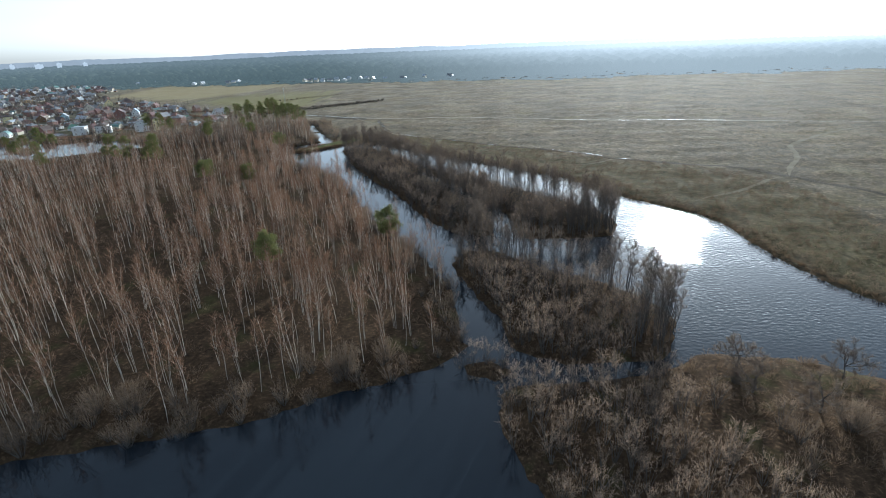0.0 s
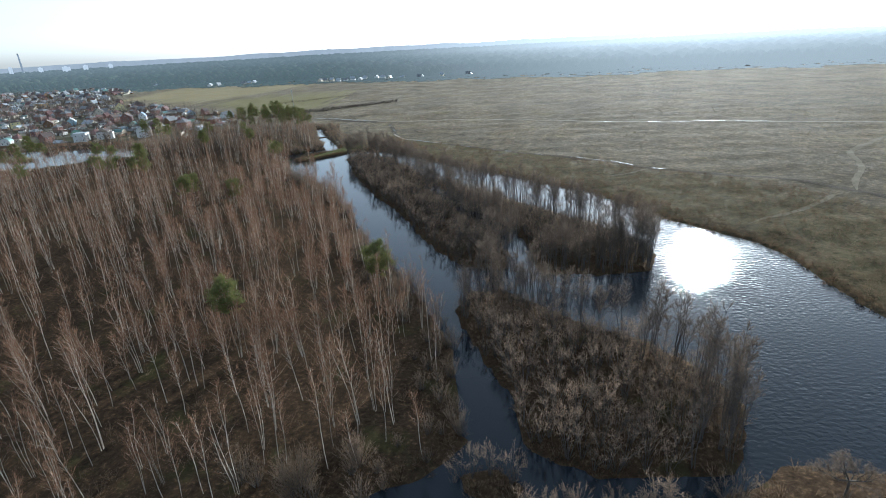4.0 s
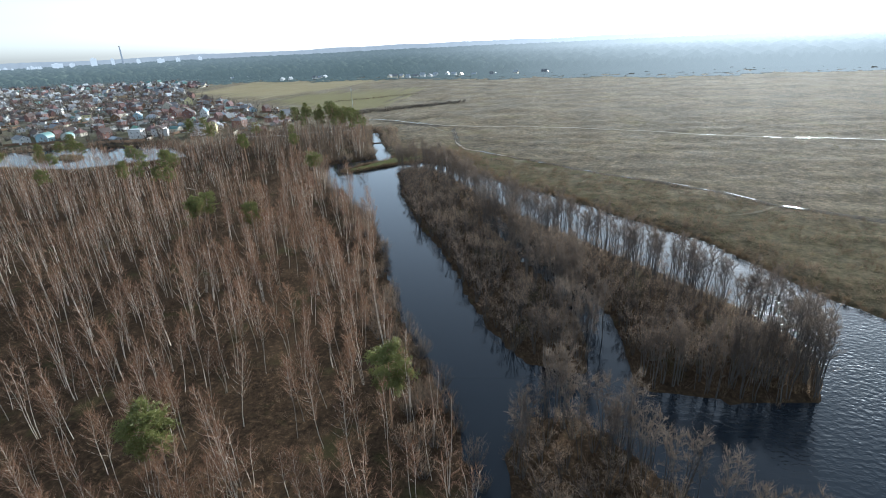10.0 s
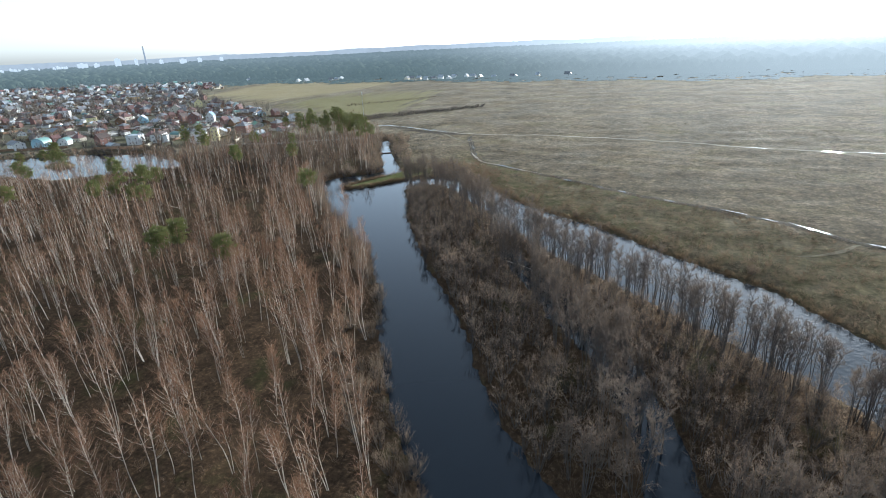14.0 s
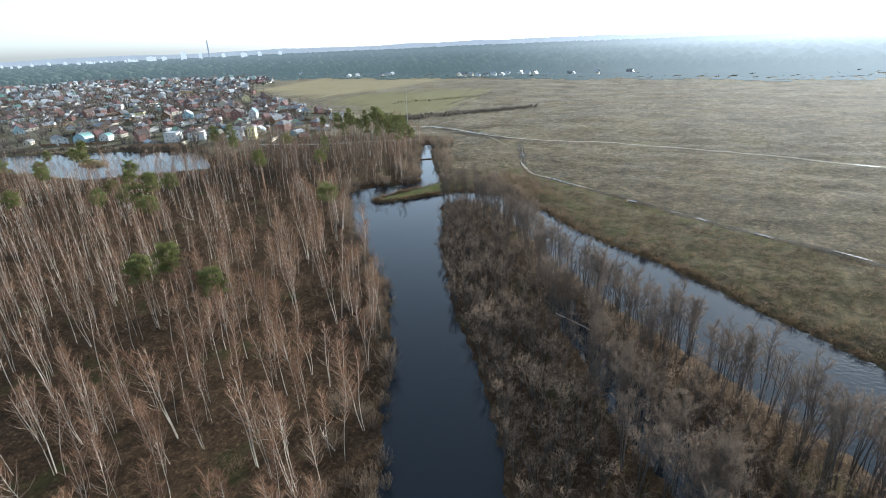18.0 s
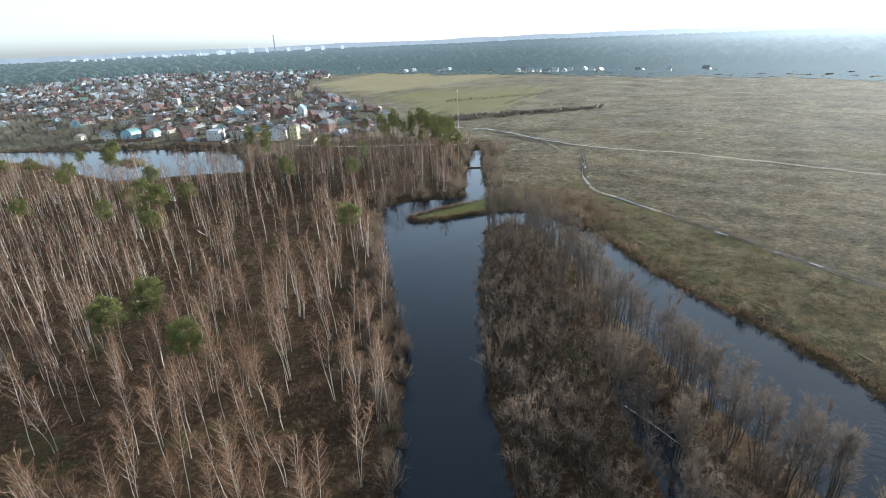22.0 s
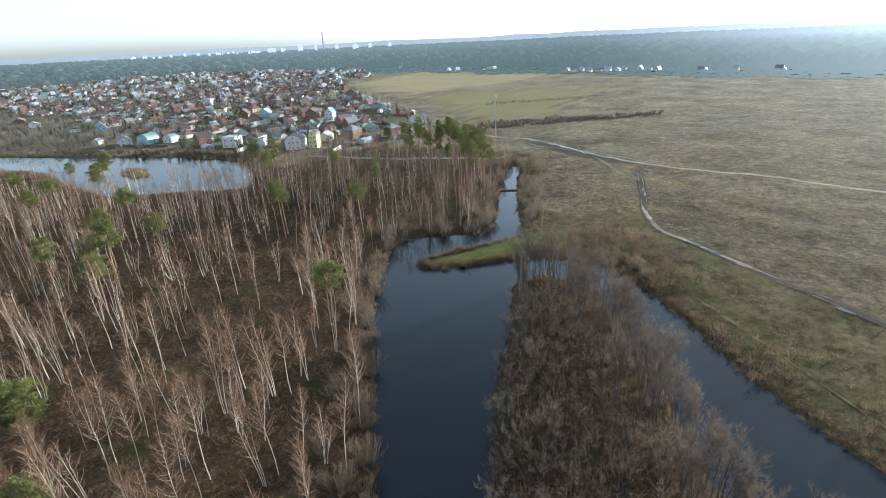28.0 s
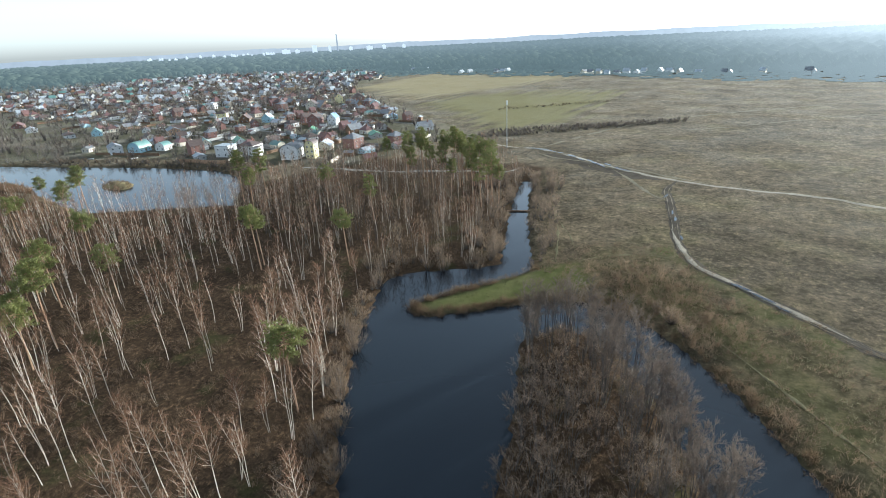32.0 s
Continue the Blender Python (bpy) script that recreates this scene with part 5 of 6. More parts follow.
def build(x, y, turn, *args, **more):
    TAKEN.append((x, y, max(args[0], args[1]) * 0.6 + 4))
    return stand(house(*args, **more), x, y, turn, 0.86)


# the houses along the pond and the wood, each as it looks
build(-390, 431, 68, 9, 15, 5.6, 2.4, "white", "grey", "gable", "long white two-storey house with a grey roof", 2, 4)
build(-377, 440, 20, 10, 13, 3.0, 5.2, "blue", "teal", "arch", "pale blue house with a rounded teal metal roof", 1, 3)
build(-366, 450, 20, 8, 9, 2.6, 4.0, "white", "teal", "arch", "small pale house with a rounded light green roof", 1, 2, False)
build(-418, 428, 30, 6, 8, 3.2, 1.6, "cream", "grey", "gable", "small cream house with a grey gable roof", 1, 2)
build(-505, 458, 70, 9, 14, 3.4, 2.6, "white", "brown", "hip", "white bungalow with a dark red hipped roof", 1, 4)
build(-490, 472, 62, 9, 12, 3.2, 4.4, "blue", "teal", "gable", "blue house with a steep teal roof", 1, 3)
build(-584, 465, 68, 10, 14, 3.4, 2.4, "white", "silver", "gable", "low house with a light metal roof", 1, 4)
build(-636, 476, 60, 11, 16, 3.2, 3.0, "brick", "red", "gable", "brick house with a wide red roof", 1, 4)
build(-420, 494, 66, 10, 15, 5.0, 2.6, "orange", "grey", "gable", "orange brick house with a grey roof", 2, 4)
build(-460, 496, 58, 7, 9, 3.0, 2.4, "white", "brown", "gable", "small white house with a brown roof", 1, 2)
build(-302, 450, 14, 11, 10, 7.6, 0.4, "white", "silver", "flat", "tall plain white cube house", 2, 1, False)
build(-288, 458, 18, 10, 13, 7.2, 2.4, "white", "brown", "hip", "white house with balconies and a brown roof", 2, 3, True, (5, 5, 6.4, 6.5, -4))
build(-312, 438, 66, 7, 10, 2.8, 1.4, "grey", "silver", "gable", "low grey outbuilding with a metal roof", 1, 2, False)
build(-345, 467, 60, 8, 10, 3.2, 3.4, "cream", "teal", "gable", "cream house with a teal roof", 1, 3)
build(-326, 480, 60, 9, 13, 3.0, 3.6, "white", "green", "gable", "white house with a green metal roof", 1, 3)
build(-254, 458, 24, 12, 12, 7.2, 3.4, "white", "black", "gambrel", "white house with a black mansard roof", 2, 3)
build(-244, 464, 24, 6, 9, 9.5, 2.6, "yellow", "cream" if "cream" in ROOFS else "brown", "arch", "narrow yellow tower house with rounded gables", 3, 2, False)
build(-254, 486, 28, 10, 13, 3.6, 3.2, "cream", "silver", "gable", "cream house with a pale metal roof", 1, 3)
build(-205, 468, -30, 6, 8, 2.8, 2.2, "timber", "red", "gable", "small dark shed with a rust-red roof", 1, 1, False)
build(-330, 560, 22, 11, 13, 8.0, 4.0, "brick", "brown", "gable", "tall red brick house with steep gables", 2, 3)
build(-318, 568, 24, 8, 12, 7.0, 4.4, "white", "blue", "gable", "tall white-gabled house with a blue roof", 2, 2)
build(-306, 530, 30, 8, 9, 3.0, 3.0, "cream", "green", "gable", "small house with a pale green roof", 1, 2)
build(-228, 563, -28, 9, 13, 3.4, 4.0, "white", "grey", "gable", "grey-roofed house with a white gable by the field", 1, 3)
build(-287, 608, 40, 8, 10, 3.0, 2.6, "blue", "blue", "gable", "small blue wooden village house", 1, 3)
build(-351, 668, 38, 11, 13, 5.2, 3.6, "white", "teal", "gable", "white house with a blue-green roof", 2, 3)
build(-454, 568, 40, 10, 11, 6.8, 2.6, "yellow", "brown", "hip", "yellow two-storey house with a brown roof", 2, 3)
build(-418, 534, 36, 7, 9, 3.6, 4.0, "cream", "brown", "gable", "small cream house with a steep gable", 1, 2)
build(-413, 560, 34, 10, 12, 4.0, 4.4, "timber", "brown", "gable", "dark timber house with a brown roof", 1, 3)
build(-394, 568, 30, 9, 12, 4.4, 4.0, "blue", "silver", "gable", "house with a bright light-blue metal roof", 1, 3)
build(-543, 624, 30, 11, 11, 7.4, 0.4, "white", "grey", "flat", "plain white two-storey cube house", 2, 3, False)
build(-466, 650, 36, 12, 13, 7.4, 4.2, "brick", "brown", "hip", "large red brick house with a brown hipped roof", 2, 3)
build(-614, 812, 60, 12, 28, 6.4, 0.4, "ochre", "grey", "flat", "long ochre two-storey building", 2, 6, False)
build(-423, 698, 40, 10, 12, 7.6, 4.4, "yellow", "brown", "gable", "yellow house with a steep brown roof", 2, 3)
build(-404, 708, 40, 16, 18, 6.4, 5.6, "brick", "brown", "hip", "very large brick house under a big brown roof", 2, 4)
build(-420, 652, 34, 13, 15, 5.0, 5.2, "cream", "brown", "gable", "cream house with a large brown roof", 2, 3)
build(-250, 508, 40, 6, 8, 3.0, 1.8, "white", "grey", "gable", "small white summer house", 1, 2, False)
build(-247, 529, 50, 9, 12, 2.8, 2.2, "grey", "green", "gable", "low house with a greenish roof", 1, 3)


def fence(points, tall, mat, label, gap=3.0):
    root = tagged(new("fence"), label, "fence", "village fences")
    c = curve_through(points, gap)
    for k in range(len(c) - 1):
        (x0, y0), (x1, y1) = c[k], c[k + 1]
        ln, turn = math.hypot(x1 - x0, y1 - y0), math.degrees(math.atan2(y1 - y0, x1 - x0))
        z = float(height(np.array([x0]), np.array([y0]))[0])
        me = mesh_from("fence_panel", *boxes((0.1, -0.04, -0.3, ln - 0.02, 0.04, tall), (0.1, -0.06, tall, ln - 0.02, 0.06, tall + 0.07)))
        ob = put("panel", me, mat, root)
        ob.matrix_basis = pose(x0, y0, z, 0, 0, turn)
        ob = put("post", mesh_from("fence_post", *boxes((-0.12, -0.12, -0.4, 0.1, 0.12, tall + 0.2))), mat, root)
        ob.matrix_basis = pose(x0, y0, z, 0, 0, turn)


fence([(-283, 436), (-286, 446), (-294, 458), (-303, 470), (-310, 486)], 2.2, WALLS["cream"], "tall cream masonry garden wall")
fence([(-318, 427), (-304, 429), (-290, 431), (-284, 435)], 1.9, WALLS["orange"], "orange board fence along the pond")
fence([(-222, 455), (-225, 466), (-229, 476)], 2.0, WALLS["cream"], "low cream masonry garden fence")
fence([(-262, 498), (-256, 482), (-250, 474)], 2.0, WALLS["cream"], "low cream masonry garden fence")
fence([(-350, 436), (-372, 430), (-398, 422)], 1.5, WALLS["timber"], "dark board fence above the pond")
fence([(-236, 540), (-262, 562), (-290, 588), (-318, 612)], 1.8, WALLS["timber"], "dark board fence along the village road")
fence([(-318, 520), (-300, 505), (-282, 494), (-270, 480)], 1.8, WALLS["grey"], "grey fence along the lane")

# the rest of the village stands in rows of plots
STYLES = [("white", "brown", "gable", 1), ("brick", "brown", "gable", 2), ("timber", "grey", "gable", 1), ("cream", "red", "hip", 1), ("grey", "brown", "gable", 1), ("blue", "silver", "gable", 1),
          ("brick", "red", "gable", 2), ("grey", "red", "gable", 1), ("brick", "grey", "hip", 2), ("cream", "teal", "gambrel", 1), ("cream", "silver", "gable", 1), ("white", "brown", "hip", 1)]
WORDS = {"white": "white-rendered", "brick": "red brick", "timber": "dark timber", "cream": "cream-rendered", "ochre": "ochre board", "blue": "pale blue boarded", "grey": "grey block", "orange": "orange brick"}
vr = np.random.RandomState(23)
protos = []
for wall, roof, form, floors in STYLES:
    protos.append(house(8 + vr.uniform(-1, 1.5), 10 + vr.uniform(-1, 3), 3.0 * floors + 0.3, 2.6 + vr.uniform(-0.3, 1.6), wall, roof, form,
                        "%s village house with a %s roof" % (WORDS[wall], roof), floors, 2, group="village houses"))
plots, used = [], [False] * len(protos)
for u in np.arange(-20, 1250, 21):
    for v in np.arange(-30, 900, 26):
        x = -215 - 0.80 * u * 1.0 - 0.45 * v * 0.25 + vr.uniform(-5, 5)
        y = 452 + 0.16 * u + 0.92 * v * 0.85 + vr.uniform(-6, 6)
        plots.append((x, y))
px, py = np.array([q[0] for q in plots]), np.array([q[1] for q in plots])
inside = signed(VILLAGE, px, py)
left = [q for q, d in zip(plots, inside) if d > 9 and vr.uniform() < 0.66 and all((q[0] - a0) ** 2 + (q[1] - b0) ** 2 > (c0 + 5) ** 2 for a0, b0, c0 in TAKEN)]
left.sort(key=lambda q: math.hypot(q[0] + 60, q[1] - 240))
for k, (x, y) in enumerate(left[:190]):
    n = vr.randint(len(protos))
    z = float(height(np.array([x]), np.array([y]))[0])
    size = vr.uniform(0.65, 1.02)
    m = pose(x, y, z, 0, 0, vr.choice([-11, 79, 169, 259]) + vr.uniform(-9, 9)) @ Matrix.Diagonal((size, size, size, 1))
    if used[n]:
        copy_thing(protos[n], m)
    else:
        protos[n].matrix_basis = m
        used[n] = True
for n, done in enumerate(used):
    if not done:
        for o in (*protos[n].children_recursive, protos[n]):
            bpy.data.objects.remove(o)


def far_houses(name, spots, label, wall_set=("white", "cream", "brick", "grey", "timber", "white", "brick", "grey", "white", "cream"), roof_set=("grey", "brown", "silver", "grey", "brown", "red", "grey", "silver", "teal", "red", "black", "silver")):
    """Small far houses: one mesh of walls for each colour and one of roofs."""
    root = tagged(new(name), label, "houses", kind="stuff")
    walls, roofs = {}, {}
    for x, y in spots:
        w, d, t, rise, a0 = vr.uniform(5, 8), vr.uniform(6.5, 10), vr.choice([2.6, 3.0, 4.6]), vr.uniform(2.2, 4), math.radians(vr.choice([-11, 79]) + vr.uniform(-9, 9))
        body = prism([(-w / 2, -0.5), (w / 2, -0.5), (w / 2, t), (0, t + rise - 0.15), (-w / 2, t)], -d / 2, d / 2)
        wall = vr.choice(wall_set)
        roof = vr.choice(roof_set)
        walls.setdefault(wall, []).append((spun(body[0], x, y, 1.1, a0, 1.0), body[1]))
        sh = roof_shell(w, d, t, rise, "gable")
        roofs.setdefault(roof, []).append((spun(sh[0], x, y, 1.1, a0, 1.0), sh[1]))
    for kind, store, mats in (("walls", walls, WALLS), ("roofs", roofs, ROOFS)):
        for key in sorted(store):
            tagged(put(kind, mesh_from(name + "_" + kind, *joined(store[key])), mats[key], root), kind="stuff")


far_houses("far_village", [q for q in left[190:1000] if vr.uniform() < 0.8], "crowded far village houses with many coloured roofs")
far_houses("hamlet", [(-242, 1058), (-231, 1064), (-218, 1060), (-205, 1066), (-191, 1062), (-178, 1068), (-167, 1064), (-146, 1070), (-133, 1064), (-119, 1058), (-57, 1046), (-64, 1050), (33, 1030), (28, 1036), (-95, 1054), (-20, 1040), (-254, 1066), (-494, 1120), (-480, 1128), (-416, 1130), (-405, 1126), (-430, 1134),
                      (-700, 1225), (-685, 1240), (-650, 1200), (-610, 1190)], "few white houses at the edge of the far wood", ("white", "white", "cream"), ("silver", "silver", "grey"))

# garden trees between the houses
gr = np.random.RandomState(31)
garden = scatter(-800, 395, -190, 900, 9.0, lambda x, y: (signed(VILLAGE, x, y) > 2) * 0.5, gr)
garden = [q for q in garden if all((q[0] - a0) ** 2 + (q[1] - b0) ** 2 > (c0 + 1) ** 2 for a0, b0, c0 in TAKEN)]
slim = [clump_shape(500 + k, 5.0 + k * 0.6, 4.4 + 0.4 * k, 14, 85, 4.0) for k in range(6)]
tall_garden = [q for q in garden if gr.uniform() < 0.16]
crowd("garden_birches", [birch_shape(540 + k, 9 + k, 9, 9, 4, True, 5.0) for k in range(4)], tall_garden, (("trunks", M["bark"]), ("crowns", M["garden_twig"])), gr, 0.8, 1.2, "tall bare trees between the village houses", "trees")
crowd("garden_trees", slim, [q for q in garden if q not in set(tall_garden)], (("trunks", M["bark"]), ("crowns", M["garden_twig"])), gr, 0.7, 1.4, "bare fruit trees in the village gardens", "garden trees")
coarse = [clump_shape(570 + k, 6.0 + k, 6.0 + 0.5 * k, 7, 34, 7.0) for k in range(4)]
crowd("far_garden_trees", coarse, scatter(-1500, 560, -420, 1180, 17.0, lambda x, y: (signed(VILLAGE, x, y) > 4) * (np.hypot(x + 25, y - 240) > 620) * 0.62, gr), (("trunks", M["bark"]), ("crowns", M["garden_twig"])), gr, 0.9, 1.5, "bare trees among the far village houses", "garden trees")
shore_trees = scatter(-560, 380, -215, 445, 5.0, lambda x, y: ((wet(x, y) < -2) & (wet(x, y) > np.where(x < -405, -60, -12)) & (y > 380) & (signed(POND_ISLE, x, y) < -3)) * np.where(x < -405, 0.36, 0.3), gr)
broad = [dome_shape(560 + k, 6.5 + 0.6 * k, 6.5 + 0.4 * k, 9, 200) for k in range(4)]
crowd("pond_shore_trees", broad, shore_trees, (("trunks", M["bark"]), ("crowns", M["willow_twig"])), gr, 0.8, 1.25, "bare brown trees along the far pond shore", "trees")
low_shore = scatter(-410, 385, -215, 445, 3.2, lambda x, y: ((wet(x, y) < -1) & (wet(x, y) > -11) & (signed(POND, x, y) > -14) & (signed(POND_ISLE, x, y) < -3) & (y > 395)) * 0.75, gr)
crowd("pond_shore_bushes", slim, low_shore, (("rods", M["bark"]), ("shoots", M["shrub"])), gr, 0.3, 0.65, "low brown bushes along the far pond shore", "bushes")
hedge_spots = scatter(-185, 530, -20, 700, 2.3, lambda x, y: (np.abs((y - 572) - 0.74 * (x + 160)) < 17 - 0.1 * (x + 160)) * (x > -180) * (x < -62) * np.where(waves(x, y, 16, 91) > -0.35, 0.85, 0.3), gr)
thick_bush = [clump_shape(520 + k, 5.0 + k * 0.5, 6.0, 14, 110, 6.0) for k in range(4)]
crowd("hedgerow", thick_bush, hedge_spots, (("trunks", M["bark"]), ("crowns", M["garden_twig"])), gr, 0.2, 0.46, "dark leafless hedgerow across the fields", "hedge")
field_scrub = scatter(-235, 670, -130, 760, 2.6, lambda x, y: (np.abs((y - 684) - 0.83 * (x + 210)) < 9) * (x > -222) * np.where(waves(x, y, 15, 92) > 0.05, 0.8, 0.08), gr)
crowd("field_scrub", thick_bush, field_scrub, (("rods", M["bark"]), ("shoots", M["shrub"])), gr, 0.14, 0.32, "low dark scrub in the green field", "scrub")

# lanes, plot fences and sheds of the village
for k, v in enumerate(np.arange(20, 620, 52)):
    pts = [(-215 - 0.80 * u - 0.1125 * v, 445 + 0.16 * u + 0.782 * v) for u in np.arange(0, 640, 80)]
    pts = [q for q in pts if signed(VILLAGE, np.array([q[0]]), np.array([q[1]]))[0] > 4]
    if len(pts) > 2:
        ribbon("village_lane", pts, 3.4, M["lane"], "narrow unpaved village lane", step=8)
plot_fence, sheds = {"timber": [], "grey": [], "cream": []}, []
for x, y in left[:520]:
    a0 = math.radians(11 + vr.choice([0, 90]))
    ln, tall = vr.uniform(12, 26), vr.uniform(1.3, 2.0)
    v, f = boxes((-ln / 2, -0.06, -0.3, ln / 2, 0.06, tall))
    plot_fence[vr.choice(["timber", "timber", "grey", "cream"])].append((spun(v, x + vr.uniform(-10, 10), y + vr.uniform(-12, 12), 1.1, a0 + math.pi * 0.94, 1.0), f))
    if vr.uniform() < 0.8:
        sheds.append((x + vr.uniform(-11, 11), y + vr.uniform(-13, 13)))
fences = tagged(new("plot_fences"), "weathered plot fences between the gardens", "fences", kind="stuff")
for key in sorted(plot_fence):
    tagged(put("boards", mesh_from("plot_fence_boards", *joined(plot_fence[key])), WALLS[key], fences), kind="stuff")
hut = {"timber": [], "grey": [], "white": []}
lid = {"grey": [], "silver": [], "brown": []}
for x, y in sheds:
    w, d0, t0 = vr.uniform(2.5, 4.5), vr.uniform(3, 6), vr.uniform(2.1, 2.8)
    a0 = math.radians(vr.choice([11, 101]) + vr.uniform(-8, 8))
    v, f = boxes((-w / 2, -d0 / 2, -0.3, w / 2, d0 / 2, t0))
    hut[vr.choice(sorted(hut))].append((spun(v, x, y, 1.1, a0, 1.0), f))
    v, f = roof_shell(w, d0, t0, vr.uniform(0.5, 1.3), "gable", 0.25, 0.1)
    lid[vr.choice(sorted(lid))].append((spun(v, x, y, 1.1, a0, 1.0), f))
sheds_root = tagged(new("garden_sheds"), "small sheds and greenhouses between the houses", "sheds", kind="stuff")
for kind, store, mats in (("walls", hut, WALLS), ("roofs", lid, ROOFS)):
    for key in sorted(store):
        tagged(put(kind, mesh_from("shed_" + kind, *joined(store[key])), mats[key], sheds_root), kind="stuff")

# mast and posts at the crossing
steel = plain("galvanised_steel", (0.38, 0.38, 0.38), (0.56, 0.56, 0.56), 0.6, 0.45, metal=0.6)
mast = tagged(new("lattice_mast"), "slim grey steel mast beside the dirt road", "mast")
put("pole", mesh_from("mast_pole", *tube([(0, 0, -0.3), (0, 0, 13), (0, 0, 26)], [0.28, 0.2, 0.11], 8)), steel, mast)
put("base", mesh_from("mast_base", *boxes((-0.7, -0.7, -0.4, 0.7, 0.7, 0.35))), WALLS["grey"], mast)
put("antenna", mesh_from("mast_antenna", *boxes((-0.45, -0.15, 24.2, -0.2, 0.15, 26.4), (0.2, -0.15, 24.2, 0.45, 0.15, 26.4), (-0.12, 0.2, 24.2, 0.12, 0.45, 26.4))), FRAME, mast)
stand(mast, -145.8, 521.6, 20)
for x, y in [(-142, 523), (-139, 528)]:
    post = tagged(new("wooden_post"), "short weathered wooden post by the road", "post", "posts by the road")
    put("shaft", mesh_from("post_shaft", *tube([(0, 0, -0.3), (0, 0, 5.4)], [0.14, 0.11], 6)), WALLS["timber"], post)
    put("crossbar", mesh_from("post_crossbar", *boxes((-0.7, -0.06, 4.8, 0.7, 0.06, 4.95))), WALLS["timber"], post)
    stand(post, x, y, 40)

def boat(x, y, turn):
    root = tagged(new("rowing_boat"), "small white boat lying on the pond shore", "boat", "boats by the pond")
    s = np.linspace(-1, 1, 9)
    rings, tris_ = [], []
    for q in s:
        w = 0.75 * (1 - abs(q) ** 2.4) + 0.06
        rings += [(-w, q * 2.1, 0.62), (-w * 0.7, q * 2.1, 0.15), (0, q * 2.1, 0.02 + 0.12 * q * q), (w * 0.7, q * 2.1, 0.15), (w, q * 2.1, 0.62), (w * 0.86, q * 2.1, 0.58), (0, q * 2.1, 0.2), (-w * 0.86, q * 2.1, 0.58)]
    for k in range(8):
        for m in range(8):
            a0, b0 = k * 8 + m, k * 8 + (m + 1) % 8
            tris_ += [(a0, b0, b0 + 8), (a0, b0 + 8, a0 + 8)]
    put("hull", mesh_from("boat_hull", np.array(rings), np.array(tris_)), WALLS["white"], root)
    put("thwart", mesh_from("boat_thwart", *boxes((-0.6, -0.15, 0.42, 0.6, 0.15, 0.47))), WALLS["timber"], root)
    stand(root, x, y, turn)


for spot in [(-386, 412, -25), (-357, 424, -10)]:
    boat(*spot)

# low weir across the canal
weir = tagged(new("canal_weir"), "low dark plank weir across the narrow canal", "weir")
put("plank", mesh_from("weir_plank", *boxes((-4.2, -0.12, -0.6, 4.2, 0.12, 0.32))), WALLS["timber"], weir)
put("beam", mesh_from("weir_beam", *boxes((-4.4, -0.25, 0.32, 4.4, 0.25, 0.48))), WALLS["timber"], weir)
weir.matrix_basis = pose(-96, 417, 0, 0, 0, 20)

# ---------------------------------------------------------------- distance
# the blocks glow evenly: haze painted into their material
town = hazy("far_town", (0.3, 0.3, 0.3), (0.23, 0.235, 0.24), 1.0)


def far_tree(seed, spiky):
    r = np.random.RandomState(seed)
    n = 5
    rings = [(0.0, 0.8), (0.5, 1.05 if not spiky else 0.9)]
    v = [(rad * r.uniform(0.75, 1.2) * math.cos(k * 6.283 / n), rad * r.uniform(0.75, 1.2) * math.sin(k * 6.283 / n), z) for z, rad in rings for k in range(n)] + [(0, 0, 1.0)]
    f = []
    for k in range(n):
        a0, b0 = k, (k + 1) % n
        f += [(a0, b0, b0 + n), (a0, b0 + n, a0 + n)]
    f += [(n + k, n + (k + 1) % n, 2 * n) for k in range(n)]
    return np.array(v, float), np.array(f)


def edge_line(x):
    """Where the far wood begins, by x."""
    return np.interp(x, [-4000, -2400, -1400, -1150, -900, -620, -424, -260, -52, 63, 400, 900, 1500], [300, 560, 780, 1190, 1280, 1190, 1190, 1140, 1090, 1030, 980, 900, 700])


fr = np.random.RandomState(41)
shapes = [far_tree(600 + k, k % 2 == 0) for k in range(8)]


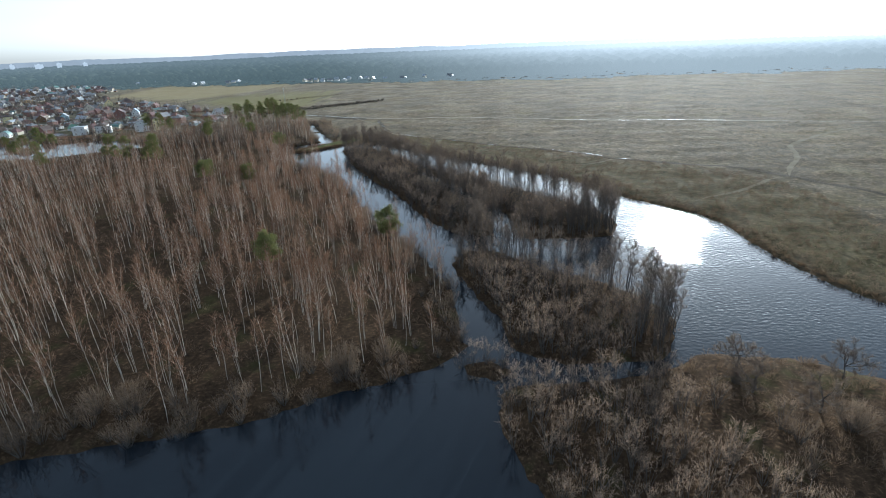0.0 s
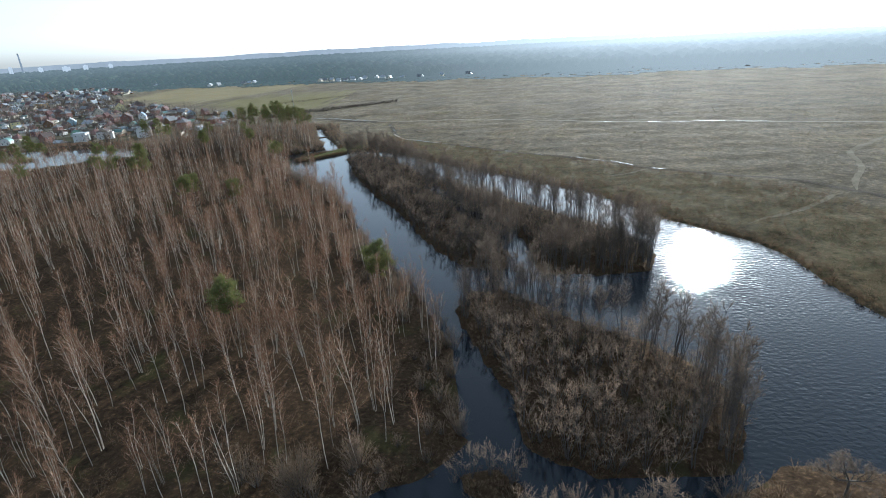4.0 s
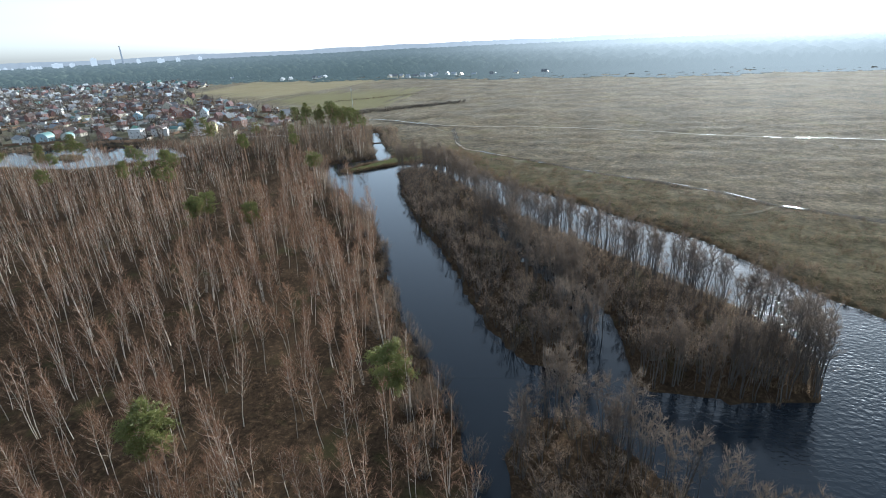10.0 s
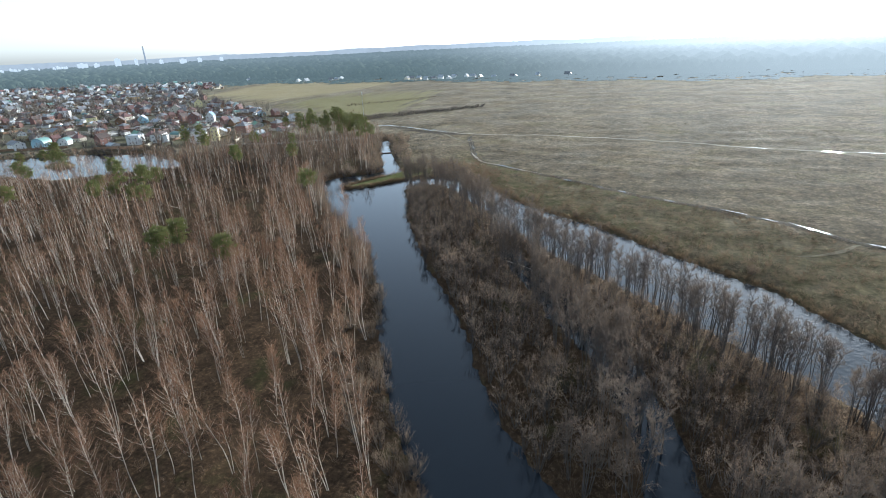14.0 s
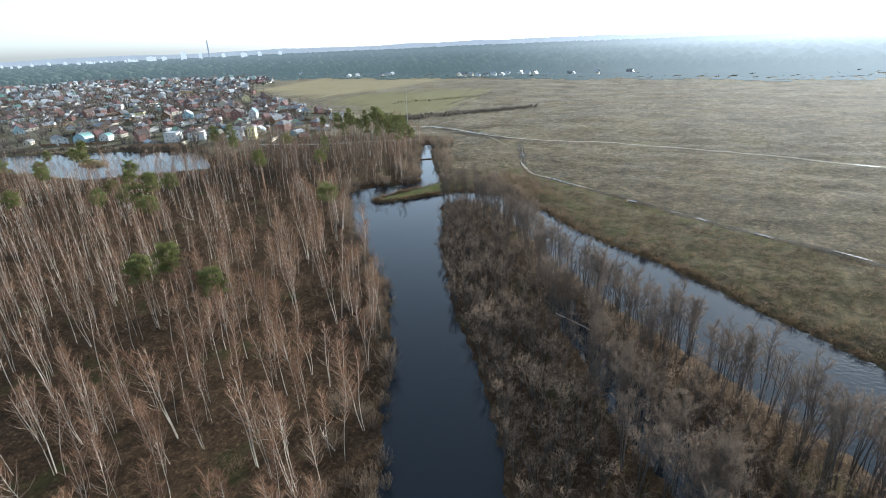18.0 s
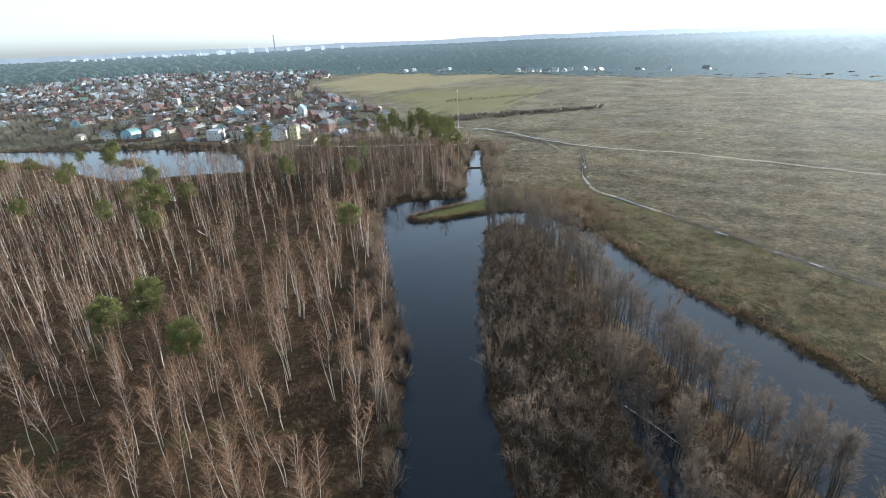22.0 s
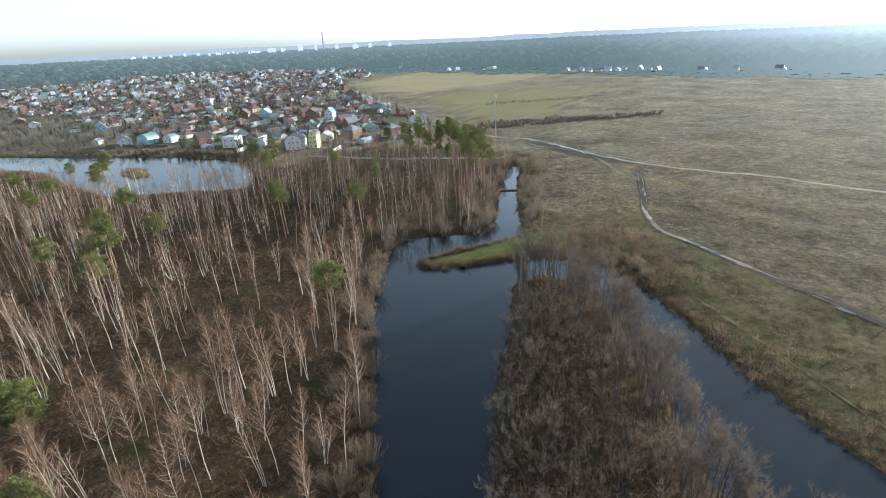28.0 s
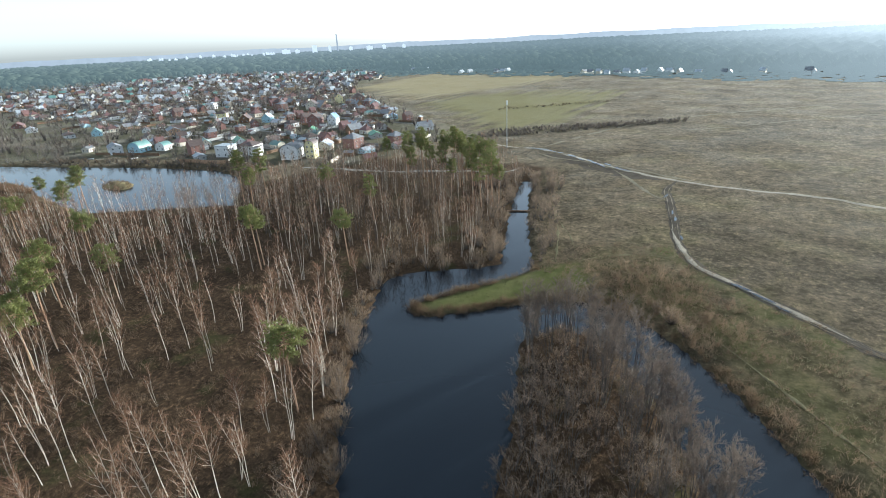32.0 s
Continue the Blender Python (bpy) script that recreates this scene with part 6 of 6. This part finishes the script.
def painted_haze(name, colour, near, far):
    """Woods and hills with haze painted as emission, stronger afar and towards the sun.
    near, far: the painted glow away from the sun and towards it."""
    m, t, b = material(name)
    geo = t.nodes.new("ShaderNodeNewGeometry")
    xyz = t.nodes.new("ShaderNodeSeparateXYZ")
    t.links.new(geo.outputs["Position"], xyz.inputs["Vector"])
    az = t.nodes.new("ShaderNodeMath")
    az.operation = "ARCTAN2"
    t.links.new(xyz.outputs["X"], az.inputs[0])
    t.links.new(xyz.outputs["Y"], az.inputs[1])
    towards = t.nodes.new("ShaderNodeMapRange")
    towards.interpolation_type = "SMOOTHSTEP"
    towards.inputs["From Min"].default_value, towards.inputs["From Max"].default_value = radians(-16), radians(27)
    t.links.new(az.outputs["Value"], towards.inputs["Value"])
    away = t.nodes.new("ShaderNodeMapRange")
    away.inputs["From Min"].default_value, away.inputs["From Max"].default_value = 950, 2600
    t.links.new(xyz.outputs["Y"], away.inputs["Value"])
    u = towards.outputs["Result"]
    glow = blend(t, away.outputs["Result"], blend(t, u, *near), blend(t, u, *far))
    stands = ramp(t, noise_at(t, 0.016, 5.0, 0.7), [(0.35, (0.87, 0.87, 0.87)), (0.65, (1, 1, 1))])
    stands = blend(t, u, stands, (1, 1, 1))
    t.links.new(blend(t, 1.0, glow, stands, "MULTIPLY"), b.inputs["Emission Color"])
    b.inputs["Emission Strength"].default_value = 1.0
    # base colour fades towards the sun, where the painted haze takes over
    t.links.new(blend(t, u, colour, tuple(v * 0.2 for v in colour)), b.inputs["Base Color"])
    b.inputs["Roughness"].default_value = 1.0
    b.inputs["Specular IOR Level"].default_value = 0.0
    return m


# the wood's haze is emission in its own material
wood_painted_haze = painted_haze("far_wood_air", (0.035, 0.042, 0.032), ((0.046, 0.057, 0.056), (0.215, 0.225, 0.218)), ((0.088, 0.1, 0.103), (0.5, 0.505, 0.49)))
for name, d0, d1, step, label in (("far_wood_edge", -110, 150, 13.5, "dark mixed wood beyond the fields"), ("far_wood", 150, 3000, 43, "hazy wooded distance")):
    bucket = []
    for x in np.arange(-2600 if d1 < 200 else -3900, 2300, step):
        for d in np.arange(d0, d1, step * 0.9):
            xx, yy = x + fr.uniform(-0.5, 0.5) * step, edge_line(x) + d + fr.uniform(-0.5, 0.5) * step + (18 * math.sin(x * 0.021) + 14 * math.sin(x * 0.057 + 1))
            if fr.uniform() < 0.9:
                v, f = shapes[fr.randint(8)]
                # low glowing rows at d < 0 are added to cover the wood's shadow
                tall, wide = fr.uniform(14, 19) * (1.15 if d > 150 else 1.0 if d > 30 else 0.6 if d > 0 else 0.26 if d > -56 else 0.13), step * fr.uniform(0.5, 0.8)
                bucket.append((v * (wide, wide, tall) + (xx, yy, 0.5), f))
    tagged(put(name, mesh_from(name, *joined(bucket)), wood_painted_haze, smooth=True), label, "backdrop", kind="stuff")


def ridge(name, dist, low, high, label, seed):
    """A far line of hills round the view, uneven along its top."""
    ang = np.radians(np.linspace(-95, 81, 480))
    top = low + (high - low) * (0.5 + 0.5 * waves(ang * 400, ang * 0, 60, seed)) + 2.0 * waves(ang * 3000, ang * 0, 30, seed + 1)
    x, y = dist * np.sin(ang), dist * np.cos(ang)
    v = np.concatenate([np.column_stack([x, y, 0 * x - 5]), np.column_stack([x, y, top]), np.column_stack([x * 1.02, y * 1.02, top * 0.3])])
    n = len(ang)
    q = np.arange(n - 1)
    f = np.concatenate([np.stack([q, q + 1, q + n + 1], 1), np.stack([q, q + n + 1, q + n], 1), np.stack([q + n, q + n + 1, q + 2 * n + 1], 1), np.stack([q + n, q + 2 * n + 1, q + 2 * n], 1)])
    # the hills' pallor is haze painted as emission
    mat = painted_haze("pale_distance", (0.05, 0.055, 0.06), ((0.18, 0.187, 0.197), (0.56, 0.565, 0.555)), ((0.2, 0.207, 0.214), (0.6, 0.605, 0.595)))
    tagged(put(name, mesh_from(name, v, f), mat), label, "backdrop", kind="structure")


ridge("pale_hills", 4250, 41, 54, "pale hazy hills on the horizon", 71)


def block(az, dist, w, tall, name="apartment_block", label="pale far apartment block on the skyline"):
    a0 = math.radians(az)
    x, y = dist * math.sin(a0) - 25, dist * math.cos(a0) + 240
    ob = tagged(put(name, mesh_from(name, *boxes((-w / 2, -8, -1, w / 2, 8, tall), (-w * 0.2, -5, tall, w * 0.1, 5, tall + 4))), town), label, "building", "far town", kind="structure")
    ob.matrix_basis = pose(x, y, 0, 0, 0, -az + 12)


tr = np.random.RandomState(51)
for az, w, tall in [(-39.3, 30, 46), (-37.4, 60, 43), (-35.9, 34, 45), (-33.9, 30, 42), (-42.9, 46, 66), (-41.4, 24, 58), (-45.7, 80, 46), (-44.6, 40, 42)]:
    block(az, 3500, w * 0.6, tall * 0.85)
for k in range(30):
    block(tr.choice([-56.5, -53.5, -50.5, -49.0, -47.0]) + tr.normal(0, 0.8), 3600 + tr.uniform(-150, 150), tr.uniform(6, 16), tr.uniform(22, 31))
stack = tagged(new("power_station_chimney"), "tall dark industrial chimney on the skyline", "chimney", kind="structure")
# concrete shaft with a haze glow painted in, rim without
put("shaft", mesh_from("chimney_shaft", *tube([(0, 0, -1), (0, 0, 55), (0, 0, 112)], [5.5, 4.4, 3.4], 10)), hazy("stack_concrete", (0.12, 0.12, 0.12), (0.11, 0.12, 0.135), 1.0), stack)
put("rim", mesh_from("chimney_rim", *tube([(0, 0, 111), (0, 0, 114)], [3.9, 3.9], 10)), ROOFS["brown"], stack)
stack.matrix_basis = pose(-25 - 3400 * 0.651, 240 + 3400 * 0.759, 0)
